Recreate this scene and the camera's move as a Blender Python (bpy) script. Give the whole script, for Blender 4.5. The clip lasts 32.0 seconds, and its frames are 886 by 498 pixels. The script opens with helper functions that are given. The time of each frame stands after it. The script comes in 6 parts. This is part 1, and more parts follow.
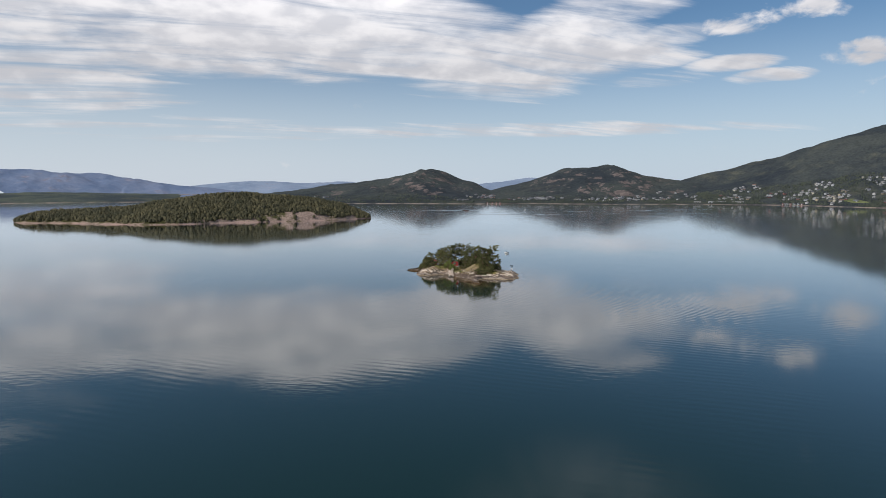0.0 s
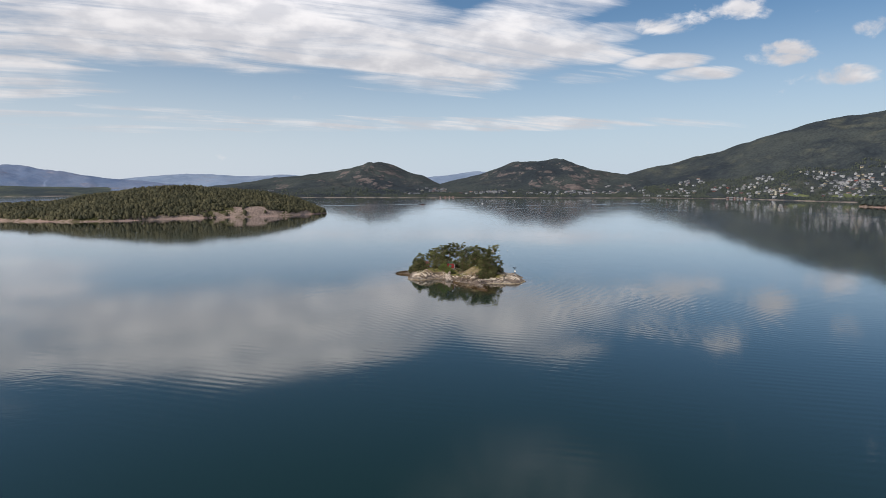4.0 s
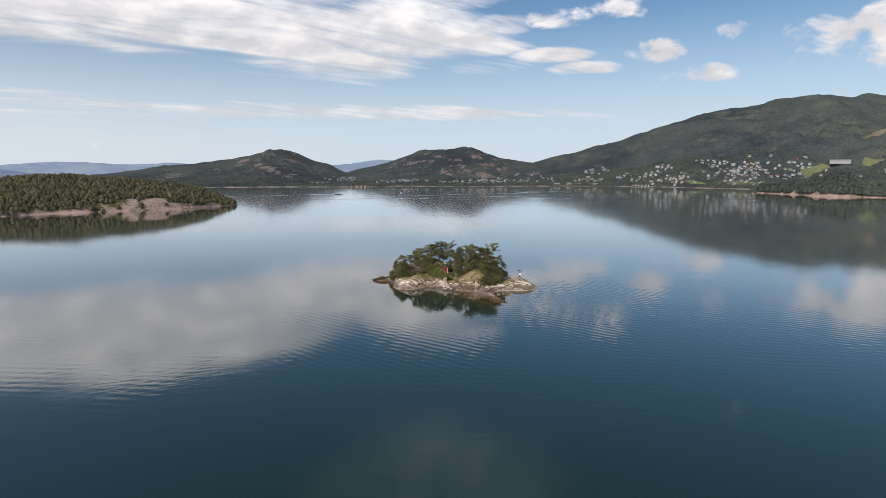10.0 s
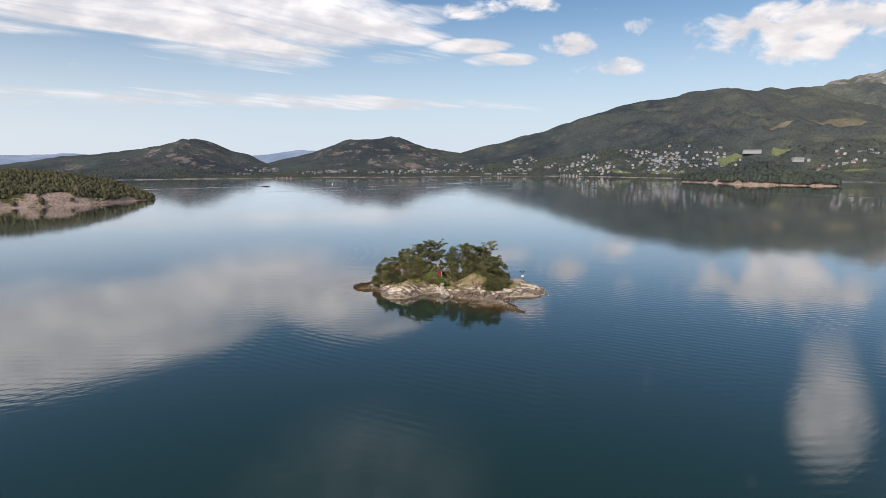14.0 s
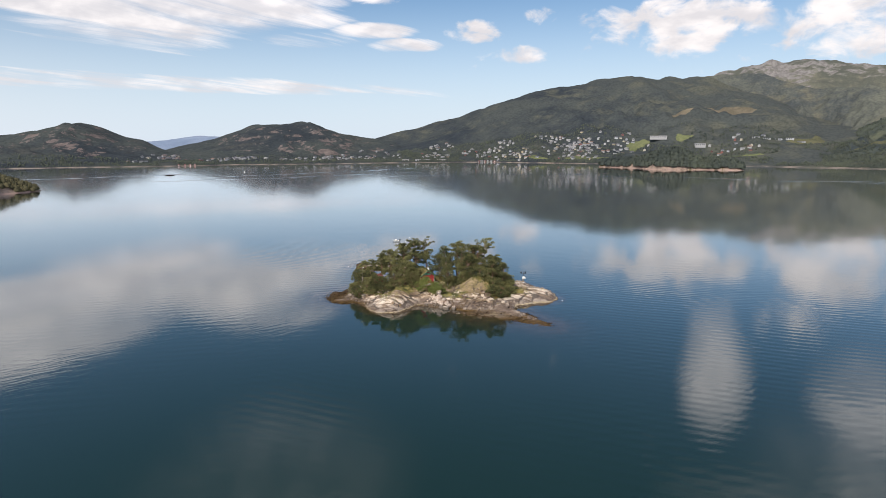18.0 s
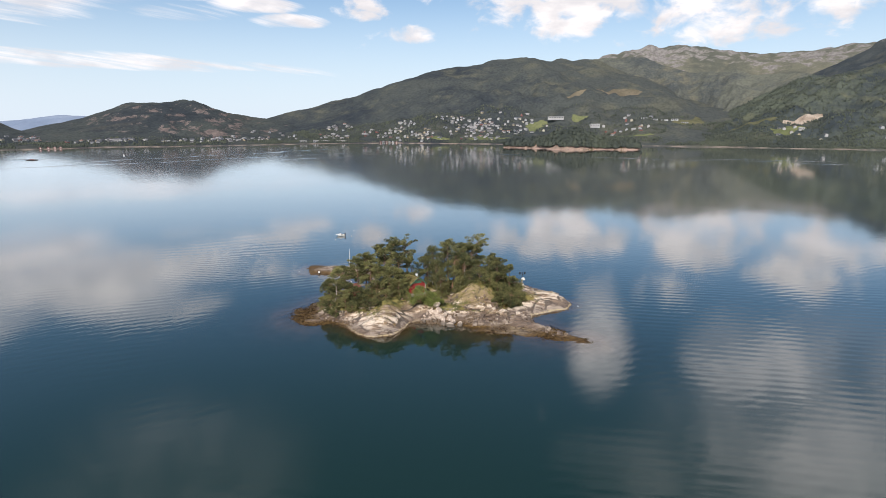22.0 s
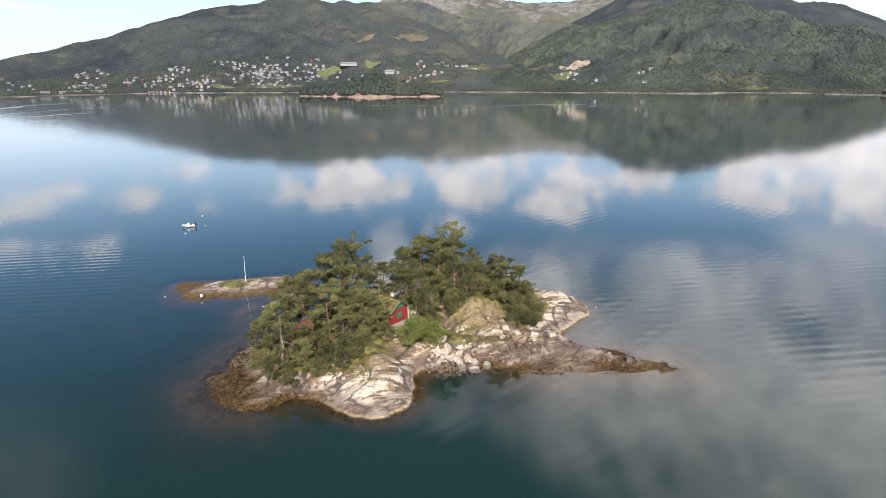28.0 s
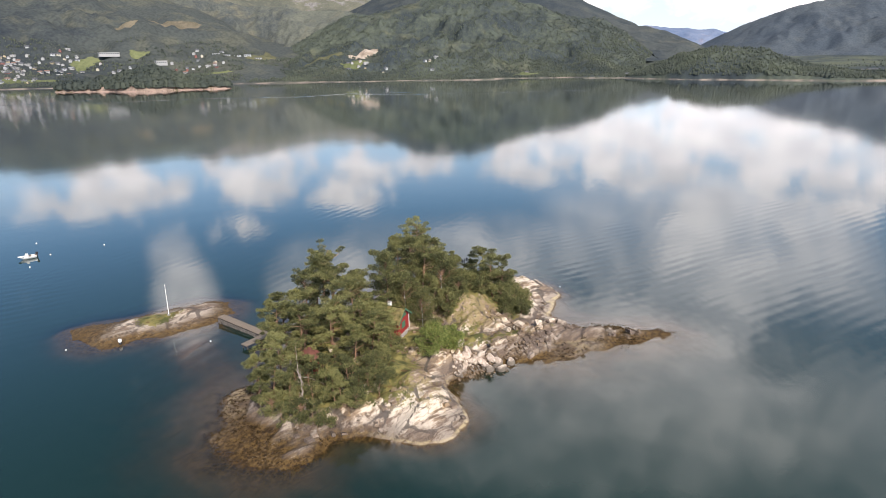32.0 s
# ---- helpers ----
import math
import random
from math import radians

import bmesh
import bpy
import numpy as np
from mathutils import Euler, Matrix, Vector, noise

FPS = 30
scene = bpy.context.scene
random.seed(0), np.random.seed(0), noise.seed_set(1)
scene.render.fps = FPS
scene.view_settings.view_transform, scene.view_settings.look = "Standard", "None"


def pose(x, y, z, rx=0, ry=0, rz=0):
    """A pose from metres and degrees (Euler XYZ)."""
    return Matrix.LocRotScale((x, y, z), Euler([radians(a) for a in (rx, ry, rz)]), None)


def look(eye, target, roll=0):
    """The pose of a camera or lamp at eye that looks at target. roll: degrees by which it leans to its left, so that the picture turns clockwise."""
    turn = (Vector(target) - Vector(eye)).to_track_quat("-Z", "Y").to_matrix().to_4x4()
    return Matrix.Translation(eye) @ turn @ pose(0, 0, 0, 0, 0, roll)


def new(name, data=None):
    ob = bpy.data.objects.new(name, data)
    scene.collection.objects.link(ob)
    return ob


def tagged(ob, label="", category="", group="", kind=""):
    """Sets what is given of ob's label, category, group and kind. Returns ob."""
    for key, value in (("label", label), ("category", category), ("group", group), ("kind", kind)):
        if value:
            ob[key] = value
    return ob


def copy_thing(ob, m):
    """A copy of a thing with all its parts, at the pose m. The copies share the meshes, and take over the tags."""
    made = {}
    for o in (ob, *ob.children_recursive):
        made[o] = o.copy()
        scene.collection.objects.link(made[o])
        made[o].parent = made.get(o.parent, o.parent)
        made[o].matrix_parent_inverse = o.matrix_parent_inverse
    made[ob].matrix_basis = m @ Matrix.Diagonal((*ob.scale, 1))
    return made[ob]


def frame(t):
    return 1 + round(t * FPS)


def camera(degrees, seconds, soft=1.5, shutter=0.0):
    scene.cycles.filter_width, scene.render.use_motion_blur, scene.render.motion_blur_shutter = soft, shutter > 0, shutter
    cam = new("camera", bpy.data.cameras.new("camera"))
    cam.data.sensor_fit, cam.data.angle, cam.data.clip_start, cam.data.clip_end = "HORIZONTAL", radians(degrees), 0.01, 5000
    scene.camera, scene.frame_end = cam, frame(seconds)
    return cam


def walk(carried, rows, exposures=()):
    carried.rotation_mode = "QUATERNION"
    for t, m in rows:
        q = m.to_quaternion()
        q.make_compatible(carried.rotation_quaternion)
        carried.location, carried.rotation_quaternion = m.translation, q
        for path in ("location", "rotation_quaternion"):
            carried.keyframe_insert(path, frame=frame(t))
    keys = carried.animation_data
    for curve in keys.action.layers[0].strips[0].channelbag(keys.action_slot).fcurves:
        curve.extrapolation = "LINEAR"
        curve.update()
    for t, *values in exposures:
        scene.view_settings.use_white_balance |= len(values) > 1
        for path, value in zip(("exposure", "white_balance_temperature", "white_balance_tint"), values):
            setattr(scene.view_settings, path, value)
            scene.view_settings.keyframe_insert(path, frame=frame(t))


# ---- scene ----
cam = camera(74.1, 32.0, soft=0.45)
PATH = [
    (0, (-3.908, -347.4, 50.772), (-3.942, -345.412, 50.561), -0.0),
    (3, (-24.723, -316.752, 50.304), (-24.614, -314.768, 50.077), 0.1),
    (6, (-43.528, -286.001, 49.677), (-43.263, -284.033, 49.434), 0.1),
    (9, (-60.321, -255.12, 48.898), (-59.885, -253.186, 48.636), 0.1),
    (13, (-78.057, -213.331, 47.807), (-77.376, -211.473, 47.516), 0.0),
    (16.5, (-88.303, -175.781, 46.772), (-87.393, -174.03, 46.446), -0.1),
    (19, (-92.697, -148.364, 46.478), (-91.614, -146.721, 46.119), -0.1),
    (21, (-93.971, -126.755, 46.021), (-92.75, -125.22, 45.631), -0.1),
    (23, (-93.063, -104.887, 45.75), (-91.7, -103.488, 45.322), -0.1),
    (25.5, (-88.771, -77.767, 45.232), (-87.235, -76.584, 44.74), -0.2),
    (28, (-82.039, -53.298, 45.511), (-80.348, -52.397, 44.935), -0.3),
    (29, (-81.157, -44.967, 45.449), (-79.41, -44.203, 44.847), -0.5),
    (30, (-82.216, -37.008, 45.118), (-80.41, -36.4, 44.51), -0.7),
    (31, (-83.956, -28.82, 44.985), (-82.103, -28.379, 44.374), -0.8),
    (32, (-85.523, -20.14, 45.018), (-83.636, -19.886, 44.404), -0.9),
]
walk(cam, [(t, look(eye, target, roll)) for t, eye, target, roll in PATH],
     exposures=((0, -0.30, 6420, 11), (9, -0.09, 6600, 12), (19, 0.13, 6660, 13), (25, 0.36, 6660, 13), (28, 0.53, 6660, 13), (32, 0.57, 6660, 13)))

# ---- node helpers ----
def nd(nt, kind, ins=None, **props):
    """A node of that kind; ins: values or sockets by input name or index."""
    n = nt.nodes.new(kind)
    for k, v in props.items():
        setattr(n, k, v)
    for k, v in (ins or {}).items():
        if isinstance(v, bpy.types.NodeSocket):
            nt.links.new(v, n.inputs[k])
        else:
            n.inputs[k].default_value = v
    return n


def mth(nt, op, a, b=0.0, c=0.0, clamp=False):
    return nd(nt, "ShaderNodeMath", {0: a, 1: b, 2: c}, operation=op, use_clamp=clamp).outputs[0]


def dot(nt, a, v):
    return nd(nt, "ShaderNodeVectorMath", {0: a, 1: v}, operation="DOT_PRODUCT").outputs["Value"]


def ramp(nt, x, lo, hi, a=0.0, b=1.0):
    return nd(nt, "ShaderNodeMapRange", {0: x, 1: lo, 2: hi, 3: a, 4: b}, interpolation_type="SMOOTHSTEP").outputs[0]


def mixc(nt, f, a, b, mode="MIX"):
    n = nd(nt, "ShaderNodeMix", data_type="RGBA", blend_type=mode)
    for i, v in ((0, f), (6, a), (7, b)):
        if isinstance(v, bpy.types.NodeSocket):
            nt.links.new(v, n.inputs[i])
        else:
            n.inputs[i].default_value = (*v, 1) if isinstance(v, tuple) and len(v) == 3 else v
    return n.outputs[2]


def fbm(nt, co, scale, detail=5.0, rough=0.55, dist=0.0):
    return nd(nt, "ShaderNodeTexNoise", {"Vector": co, "Scale": scale, "Detail": detail, "Roughness": rough, "Distortion": dist}).outputs[0]


def mapped(nt, co, scale=(1, 1, 1), rot=(0, 0, 0)):
    inv = tuple(1 / v for v in scale)
    return nd(nt, "ShaderNodeMapping", {"Vector": co, "Scale": inv, "Rotation": rot}, vector_type="TEXTURE").outputs[0]


# ---- sky and sun ----
SUN_AZ, SUN_EL = 238.0, 42.0    # degrees clockwise from +y; height
world = bpy.data.worlds.new("sky")
scene.world = world
world.use_nodes = True
wt = world.node_tree
wt.nodes.clear()
sky = nd(wt, "ShaderNodeTexSky", sky_type="NISHITA", sun_disc=False, sun_elevation=radians(SUN_EL), sun_rotation=radians(SUN_AZ),
         air_density=1.0, dust_density=0.6, ozone_density=1.6, altitude=50)
d = nd(wt, "ShaderNodeTexCoord").outputs["Generated"]
sep = nd(wt, "ShaderNodeSeparateXYZ", {0: d})
up = mth(wt, "ADD", mth(wt, "MAXIMUM", sep.outputs[2], 0.0), 0.09)
flat = nd(wt, "ShaderNodeCombineXYZ", {0: mth(wt, "DIVIDE", sep.outputs[0], up), 1: mth(wt, "DIVIDE", sep.outputs[1], up)}).outputs[0]


def bank(rows):
    """Soft cloud banks: azimuth, height, half width and half height in degrees, density."""
    total = None
    for az, el, wide, high, dens in rows:
        a, e = radians(az), radians(el)
        mid = Vector((math.sin(a) * math.cos(e), math.cos(a) * math.cos(e), math.sin(e)))
        side = Vector((math.cos(a), -math.sin(a), 0))
        over = mid.cross(side) * -1
        if over.z < 0:
            over = -over
        u = dot(wt, d, tuple(side / math.sin(radians(wide))))
        v = dot(wt, d, tuple(over / math.sin(radians(high))))
        r = mth(wt, "MULTIPLY_ADD", u, u, mth(wt, "MULTIPLY", v, v))
        m = mth(wt, "MULTIPLY", ramp(wt, r, 0.1, 1.3, dens, 0.0), mth(wt, "GREATER_THAN", dot(wt, d, tuple(mid)), 0.0))
        total = m if total is None else mth(wt, "MAXIMUM", total, m)
    return total


streaks = bank(((-14, 14.0, 27, 5.4, 1.05), (-30, 12.8, 17, 4.6, 0.98), (11, 12.6, 13, 3.6, 1.0), (-36, 9, 15, 5, 0.85), (4, 11.5, 13, 4.5, 1.0), (-40, 16, 18, 5, 0.7), (14, 15.5, 9, 2.0, 0.9), (18, 11.2, 6, 1.2, 0.85),
                (4, 5.4, 34, 1.0, 0.80), (-25, 5.2, 25, 1.6, 0.6), (19, 9.5, 6, 1.0, 0.75), (20, 13.2, 5.5, 1.3, 0.98), (24.5, 10.4, 5.0, 0.9, 0.98), (27.5, 9.2, 4.5, 0.8, 0.98)))
veil = bank(((14, 31, 14, 9, 0.28), (57, 20.8, 3.3, 5.2, 0.70), (56.5, 16.5, 2.6, 3.0, 0.45), (70.5, 20.3, 6.4, 4.8, 0.86), (62, 31, 9, 4, 0.45), (94, 30, 30, 12, 1.0), (78, 29, 9, 7, 0.6), (108, 17, 18, 8, 0.85), (91, 19.5, 15, 5.5, 0.85), (78, 18, 12, 4, 0.40), (150, 34, 40, 16, 0.8), (250, 34, 60, 16, 0.6)))
puffs = bank(((52.5, 10.2, 9, 3.2, 1.05), (66, 9.8, 8, 4.0, 1.08), (73, 11.0, 6.5, 3.8, 1.05), (80, 9.0, 5, 3.2, 0.98), (91, 9.0, 6, 3.4, 1.0), (101, 9.5, 7, 4.2, 1.05), (118, 9, 14, 5, 1.1), (97, 6.2, 9, 3.4, 1.10), (110, 6.0, 12, 4.2, 1.15), (62, 14.5, 7, 1.6, 0.72),
              (34, 10.4, 4.2, 1.2, 0.80), (38, 8.4, 4.5, 1.0, 0.74), (45.6, 11.2, 3.0, 1.3, 0.76), (40, 11.6, 2.6, 1.0, 0.68),
              (25, 13.4, 4.0, 1.1, 0.80), (31, 14, 3.4, 1.2, 0.74)))
n1 = fbm(wt, mapped(wt, flat, (0.8, 3.4, 1), (0, 0, radians(20))), 1.0, 10, 0.62, 0.5)
n2 = fbm(wt, mapped(wt, d, (1, 1, 1.7)), 17.0, 9, 0.57, 0.4)
c1 = ramp(wt, mth(wt, "MULTIPLY_ADD", n1, 1.7, mth(wt, "SUBTRACT", streaks, 1.12)), 0.20, 0.82)
c2 = ramp(wt, mth(wt, "MULTIPLY_ADD", n2, 2.9, mth(wt, "SUBTRACT", puffs, 1.66)), 0.26, 0.95)
n3 = fbm(wt, d, 8.0, 6, 0.55, 0.4)
c3 = mth(wt, "MULTIPLY", ramp(wt, mth(wt, "MULTIPLY", veil, mth(wt, "MULTIPLY_ADD", n3, 2.6, -0.35)), 0.02, 1.15), 0.95)
cover = mth(wt, "MAXIMUM", mth(wt, "MAXIMUM", mth(wt, "MULTIPLY", c1, 0.95), c2), c3)
shade = fbm(wt, mapped(wt, d, (1, 1, 2.4)), 17.0, 5, 0.5)
cloud = mixc(wt, ramp(wt, shade, 0.35, 0.68), (0.70, 0.70, 0.73), (0.95, 0.93, 0.93))
haze = mixc(wt, ramp(wt, sep.outputs[2], 0.0, 0.27, 0.88, 0.0), mixc(wt, 1.0, sky.outputs[0], (0.0735, 0.093, 0.104), "MULTIPLY"), mixc(wt, ramp(wt, sep.outputs[0], 0.30, -0.50), (0.665, 0.775, 0.895), (0.755, 0.828, 0.915)))
lit = nd(wt, "ShaderNodeVectorMath", {0: cloud, "Scale": ramp(wt, sep.outputs[2], 0.16, 0.50, 1.0, 2.25)}, operation="SCALE").outputs[0]
final = mixc(wt, cover, haze, lit)
bg = nd(wt, "ShaderNodeBackground", {"Color": final, "Strength": 1.0})
wt.links.new(bg.outputs[0], nd(wt, "ShaderNodeOutputWorld").inputs[0])

sun = new("sun", bpy.data.lights.new("sun", "SUN"))
sun.data.energy, sun.data.angle, sun.data.color = 3.6, radians(0.6), (1.0, 0.94, 0.85)
a, e = radians(SUN_AZ), radians(SUN_EL)
sun.matrix_world = look((900 * math.sin(a) * math.cos(e), 900 * math.cos(a) * math.cos(e), 900 * math.sin(e)), (0, 0, 0))


# ---- materials ----
def mat(name, build):
    m = bpy.data.materials.new(name)
    m.use_nodes = True
    nt = m.node_tree
    nt.nodes.clear()
    out = nd(nt, "ShaderNodeOutputMaterial")
    nt.links.new(build(nt), out.inputs[0])
    return m


def bsdf(nt, col, rough=0.8, height=None, dist=0.1, strength=1.0, **more):
    ins = {"Base Color": col if isinstance(col, bpy.types.NodeSocket) else (*col, 1), "Roughness": rough}
    ins.update(more)
    if height is not None:
        ins["Normal"] = nd(nt, "ShaderNodeBump", {"Height": height, "Distance": dist, "Strength": strength}).outputs[0]
    return nd(nt, "ShaderNodeBsdfPrincipled", ins).outputs[0]


def place(nt):
    return nd(nt, "ShaderNodeNewGeometry").outputs["Position"]


def plain(name, col, rough=0.7, vary=0.25, scale=6.0, metal=0.0):
    """A painted or worn surface: grain and blotches over one base colour."""
    def build(nt):
        co = nd(nt, "ShaderNodeTexCoord").outputs["Object"]
        n = mth(nt, "ADD", mth(nt, "MULTIPLY", fbm(nt, co, scale), 0.6), mth(nt, "MULTIPLY", fbm(nt, co, scale * 7), 0.4))
        dark = tuple(c * (1 - vary) for c in col)
        c = mixc(nt, ramp(nt, n, 0.35, 0.65), dark, tuple(min(1, c * (1 + vary * 0.5)) for c in col))
        return bsdf(nt, c, rough, n, 0.02, 0.4, Metallic=metal)
    return mat(name, build)


def foliage(name, dark, light, scale=0.35, single=0.35):
    """Leaf colour, varied by clump and by leaf."""
    def build(nt):
        co = place(nt)
        isl = nd(nt, "ShaderNodeNewGeometry").outputs["Random Per Island"]
        rnd = nd(nt, "ShaderNodeObjectInfo").outputs["Random"]
        n = mth(nt, "ADD", mth(nt, "MULTIPLY", fbm(nt, co, scale, 3), 0.60), mth(nt, "MULTIPLY_ADD", isl, single, 0.175 - single / 2))
        c = mixc(nt, ramp(nt, mth(nt, "ADD", n, mth(nt, "MULTIPLY", mth(nt, "SUBTRACT", rnd, 0.5), 0.22)), 0.25, 0.72), dark, light)
        b = nd(nt, "ShaderNodeBsdfPrincipled", {"Base Color": c, "Roughness": 0.75, "Specular IOR Level": 0.2})
        tr = nd(nt, "ShaderNodeBsdfTranslucent", {"Color": c})
        return nd(nt, "ShaderNodeMixShader", {0: 0.28, 1: b.outputs[0], 2: tr.outputs[0]}).outputs[0]
    return mat(name, build)


def rock_build(nt):
    """Coastal gneiss: pale weathered rock, dark tidal band, barnacle line, weed below; grass by its own attribute."""
    co = place(nt)
    sp = nd(nt, "ShaderNodeSeparateXYZ", {0: co})
    z = sp.outputs[2]
    tilted = mapped(nt, co, (0.4, 2.0, 1.2), (radians(30), radians(15), radians(-32)))
    big = fbm(nt, co, 0.22, 4)
    band = fbm(nt, tilted, 0.42, 7, 0.62, 0.5)
    fine = fbm(nt, co, 7.0, 6, 0.65)
    warp = nd(nt, "ShaderNodeVectorMath", {0: mapped(nt, co, (0.35, 1.0, 0.7), (radians(25), 0, radians(-32))), 1: nd(nt, "ShaderNodeTexNoise", {"Vector": co, "Scale": 0.5, "Detail": 5.0}).outputs["Color"]}, operation="ADD").outputs[0]
    crack = nd(nt, "ShaderNodeTexVoronoi", {"Vector": warp, "Scale": 0.9}, feature="DISTANCE_TO_EDGE").outputs[0]
    c = mixc(nt, ramp(nt, band, 0.40, 0.58), (0.20, 0.138, 0.090), (0.45, 0.335, 0.232))
    c = mixc(nt, ramp(nt, big, 0.5, 0.68), c, (0.33, 0.24, 0.18))
    pale = mth(nt, "ADD", mth(nt, "MULTIPLY", fbm(nt, tilted, 0.16, 5, 0.6, 0.3), 0.62), mth(nt, "ADD", mth(nt, "MULTIPLY", band, 0.26), mth(nt, "MULTIPLY", fine, 0.16)))
    streak = fbm(nt, mapped(nt, co, (0.20, 2.4, 1.5), (radians(30), radians(15), radians(-32))), 0.9, 6, 0.68, 0.3)
    c = mixc(nt, ramp(nt, streak, 0.42, 0.60), mixc(nt, 1.0, c, (0.66, 0.61, 0.57), "MULTIPLY"), c)
    slab = nd(nt, "ShaderNodeAttribute", attribute_name="slab").outputs["Fac"]
    joint = nd(nt, "ShaderNodeAttribute", attribute_name="joint").outputs["Fac"]
    knoll = nd(nt, "ShaderNodeAttribute", attribute_name="knoll").outputs["Fac"]
    pale = mth(nt, "MULTIPLY_ADD", knoll, -0.12, pale)
    c = mixc(nt, ramp(nt, mth(nt, "MULTIPLY_ADD", slab, 0.22, mth(nt, "MULTIPLY_ADD", mth(nt, "SUBTRACT", streak, 0.5), 0.55, pale)), 0.565, 0.69), c, (0.675, 0.565, 0.445))
    c = mixc(nt, mth(nt, "MULTIPLY", ramp(nt, mth(nt, "MULTIPLY_ADD", big, 3.0, z), 4.2, 6.2), 0.65), c, (0.32, 0.235, 0.165))
    c = mixc(nt, ramp(nt, mth(nt, "MULTIPLY_ADD", fine, 0.5, mth(nt, "MULTIPLY", slab, -0.5)), 0.08, 0.16, 0.0, 0.6), c, (0.15, 0.115, 0.09))
    c = mixc(nt, mth(nt, "MULTIPLY", ramp(nt, mth(nt, "MULTIPLY_ADD", fine, 0.7, joint), 0.66, 0.98), 0.85), c, (0.06, 0.050, 0.040))
    c = mixc(nt, mth(nt, "MULTIPLY", ramp(nt, crack, 0.0, 0.05, 0.7, 0.0), ramp(nt, big, 0.4, 0.6)), c, (0.09, 0.08, 0.075))
    lichen = mth(nt, "MULTIPLY", ramp(nt, fbm(nt, co, 0.5, 6, 0.6), 0.62, 0.70), ramp(nt, fine, 0.4, 0.6))
    c = mixc(nt, mth(nt, "MULTIPLY", lichen, 0.55), c, (0.50, 0.30, 0.05))
    crust = mth(nt, "MULTIPLY", ramp(nt, mth(nt, "MULTIPLY_ADD", knoll, 0.07, fbm(nt, co, 0.9, 7, 0.68)), 0.47, 0.60), ramp(nt, z, 1.7, 3.2))
    c = mixc(nt, mth(nt, "MULTIPLY", crust, 0.72), c, mixc(nt, ramp(nt, fine, 0.35, 0.6), (0.17, 0.125, 0.055), (0.30, 0.235, 0.105)))
    wet = nd(nt, "ShaderNodeAttribute", attribute_name="wet").outputs["Fac"]
    zz = mth(nt, "SUBTRACT", mth(nt, "ADD", z, mth(nt, "MULTIPLY", mth(nt, "SUBTRACT", band, 0.5), 2.2)), wet)
    tide = mth(nt, "MULTIPLY", ramp(nt, zz, 2.1, 0.8), ramp(nt, fine, 0.2, 0.5, 0.6, 1.0))
    c = mixc(nt, mth(nt, "MULTIPLY", tide, 0.66), c, mixc(nt, ramp(nt, fine, 0.35, 0.6), (0.058, 0.044, 0.038), (0.165, 0.125, 0.103)))
    z2 = mth(nt, "ADD", z, mth(nt, "MULTIPLY", mth(nt, "SUBTRACT", fine, 0.5), 0.35))
    line = mth(nt, "MULTIPLY", mth(nt, "MULTIPLY", ramp(nt, z2, 0.06, 0.13), ramp(nt, z2, 0.36, 0.20)), ramp(nt, fbm(nt, co, 1.6, 5, 0.65), 0.40, 0.54, 0.10, 1.0))
    weedy = nd(nt, "ShaderNodeAttribute", attribute_name="weed").outputs["Fac"]
    c = mixc(nt, mth(nt, "MULTIPLY", mth(nt, "MULTIPLY", line, 0.65), mth(nt, "SUBTRACT", 1.0, weedy, clamp=True)), c, (0.60, 0.48, 0.27))
    weed = mth(nt, "MAXIMUM", ramp(nt, z2, 0.14, -0.02), mth(nt, "MULTIPLY", weedy, ramp(nt, fine, 0.3, 0.45)))
    wc = mixc(nt, ramp(nt, fbm(nt, co, 1.7, 6, 0.7), 0.38, 0.62), (0.040, 0.022, 0.008), (0.135, 0.080, 0.026))
    wc = mixc(nt, ramp(nt, mth(nt, "ADD", z, mth(nt, "MULTIPLY", fine, 0.5)), 0.10, -0.45), wc, mixc(nt, fine, (0.15, 0.088, 0.052), (0.33, 0.195, 0.125)))
    c = mixc(nt, weed, c, wc)
    grassy = nd(nt, "ShaderNodeAttribute", attribute_name="grass").outputs["Fac"]
    g = ramp(nt, mth(nt, "ADD", grassy, mth(nt, "MULTIPLY", mth(nt, "SUBTRACT", fbm(nt, co, 1.7, 7, 0.72), 0.5), 1.9)), 0.46, 0.60)
    gc = mixc(nt, ramp(nt, fbm(nt, co, 0.6, 5), 0.36, 0.62), (0.070, 0.072, 0.022), (0.215, 0.180, 0.060))
    gc = mixc(nt, ramp(nt, fbm(nt, co, 0.9, 3), 0.58, 0.7), gc, (0.13, 0.075, 0.03))
    c = mixc(nt, g, c, gc)
    h = mth(nt, "ADD", mth(nt, "ADD", mth(nt, "MULTIPLY", band, 0.6), mth(nt, "MULTIPLY", streak, 1.1)), mth(nt, "ADD", mth(nt, "MULTIPLY", fine, 0.35), mth(nt, "MULTIPLY", mth(nt, "MINIMUM", crack, 0.08), 2.0)))
    return bsdf(nt, c, 0.85, h, 0.24, 0.9, **{"Specular IOR Level": 0.25})


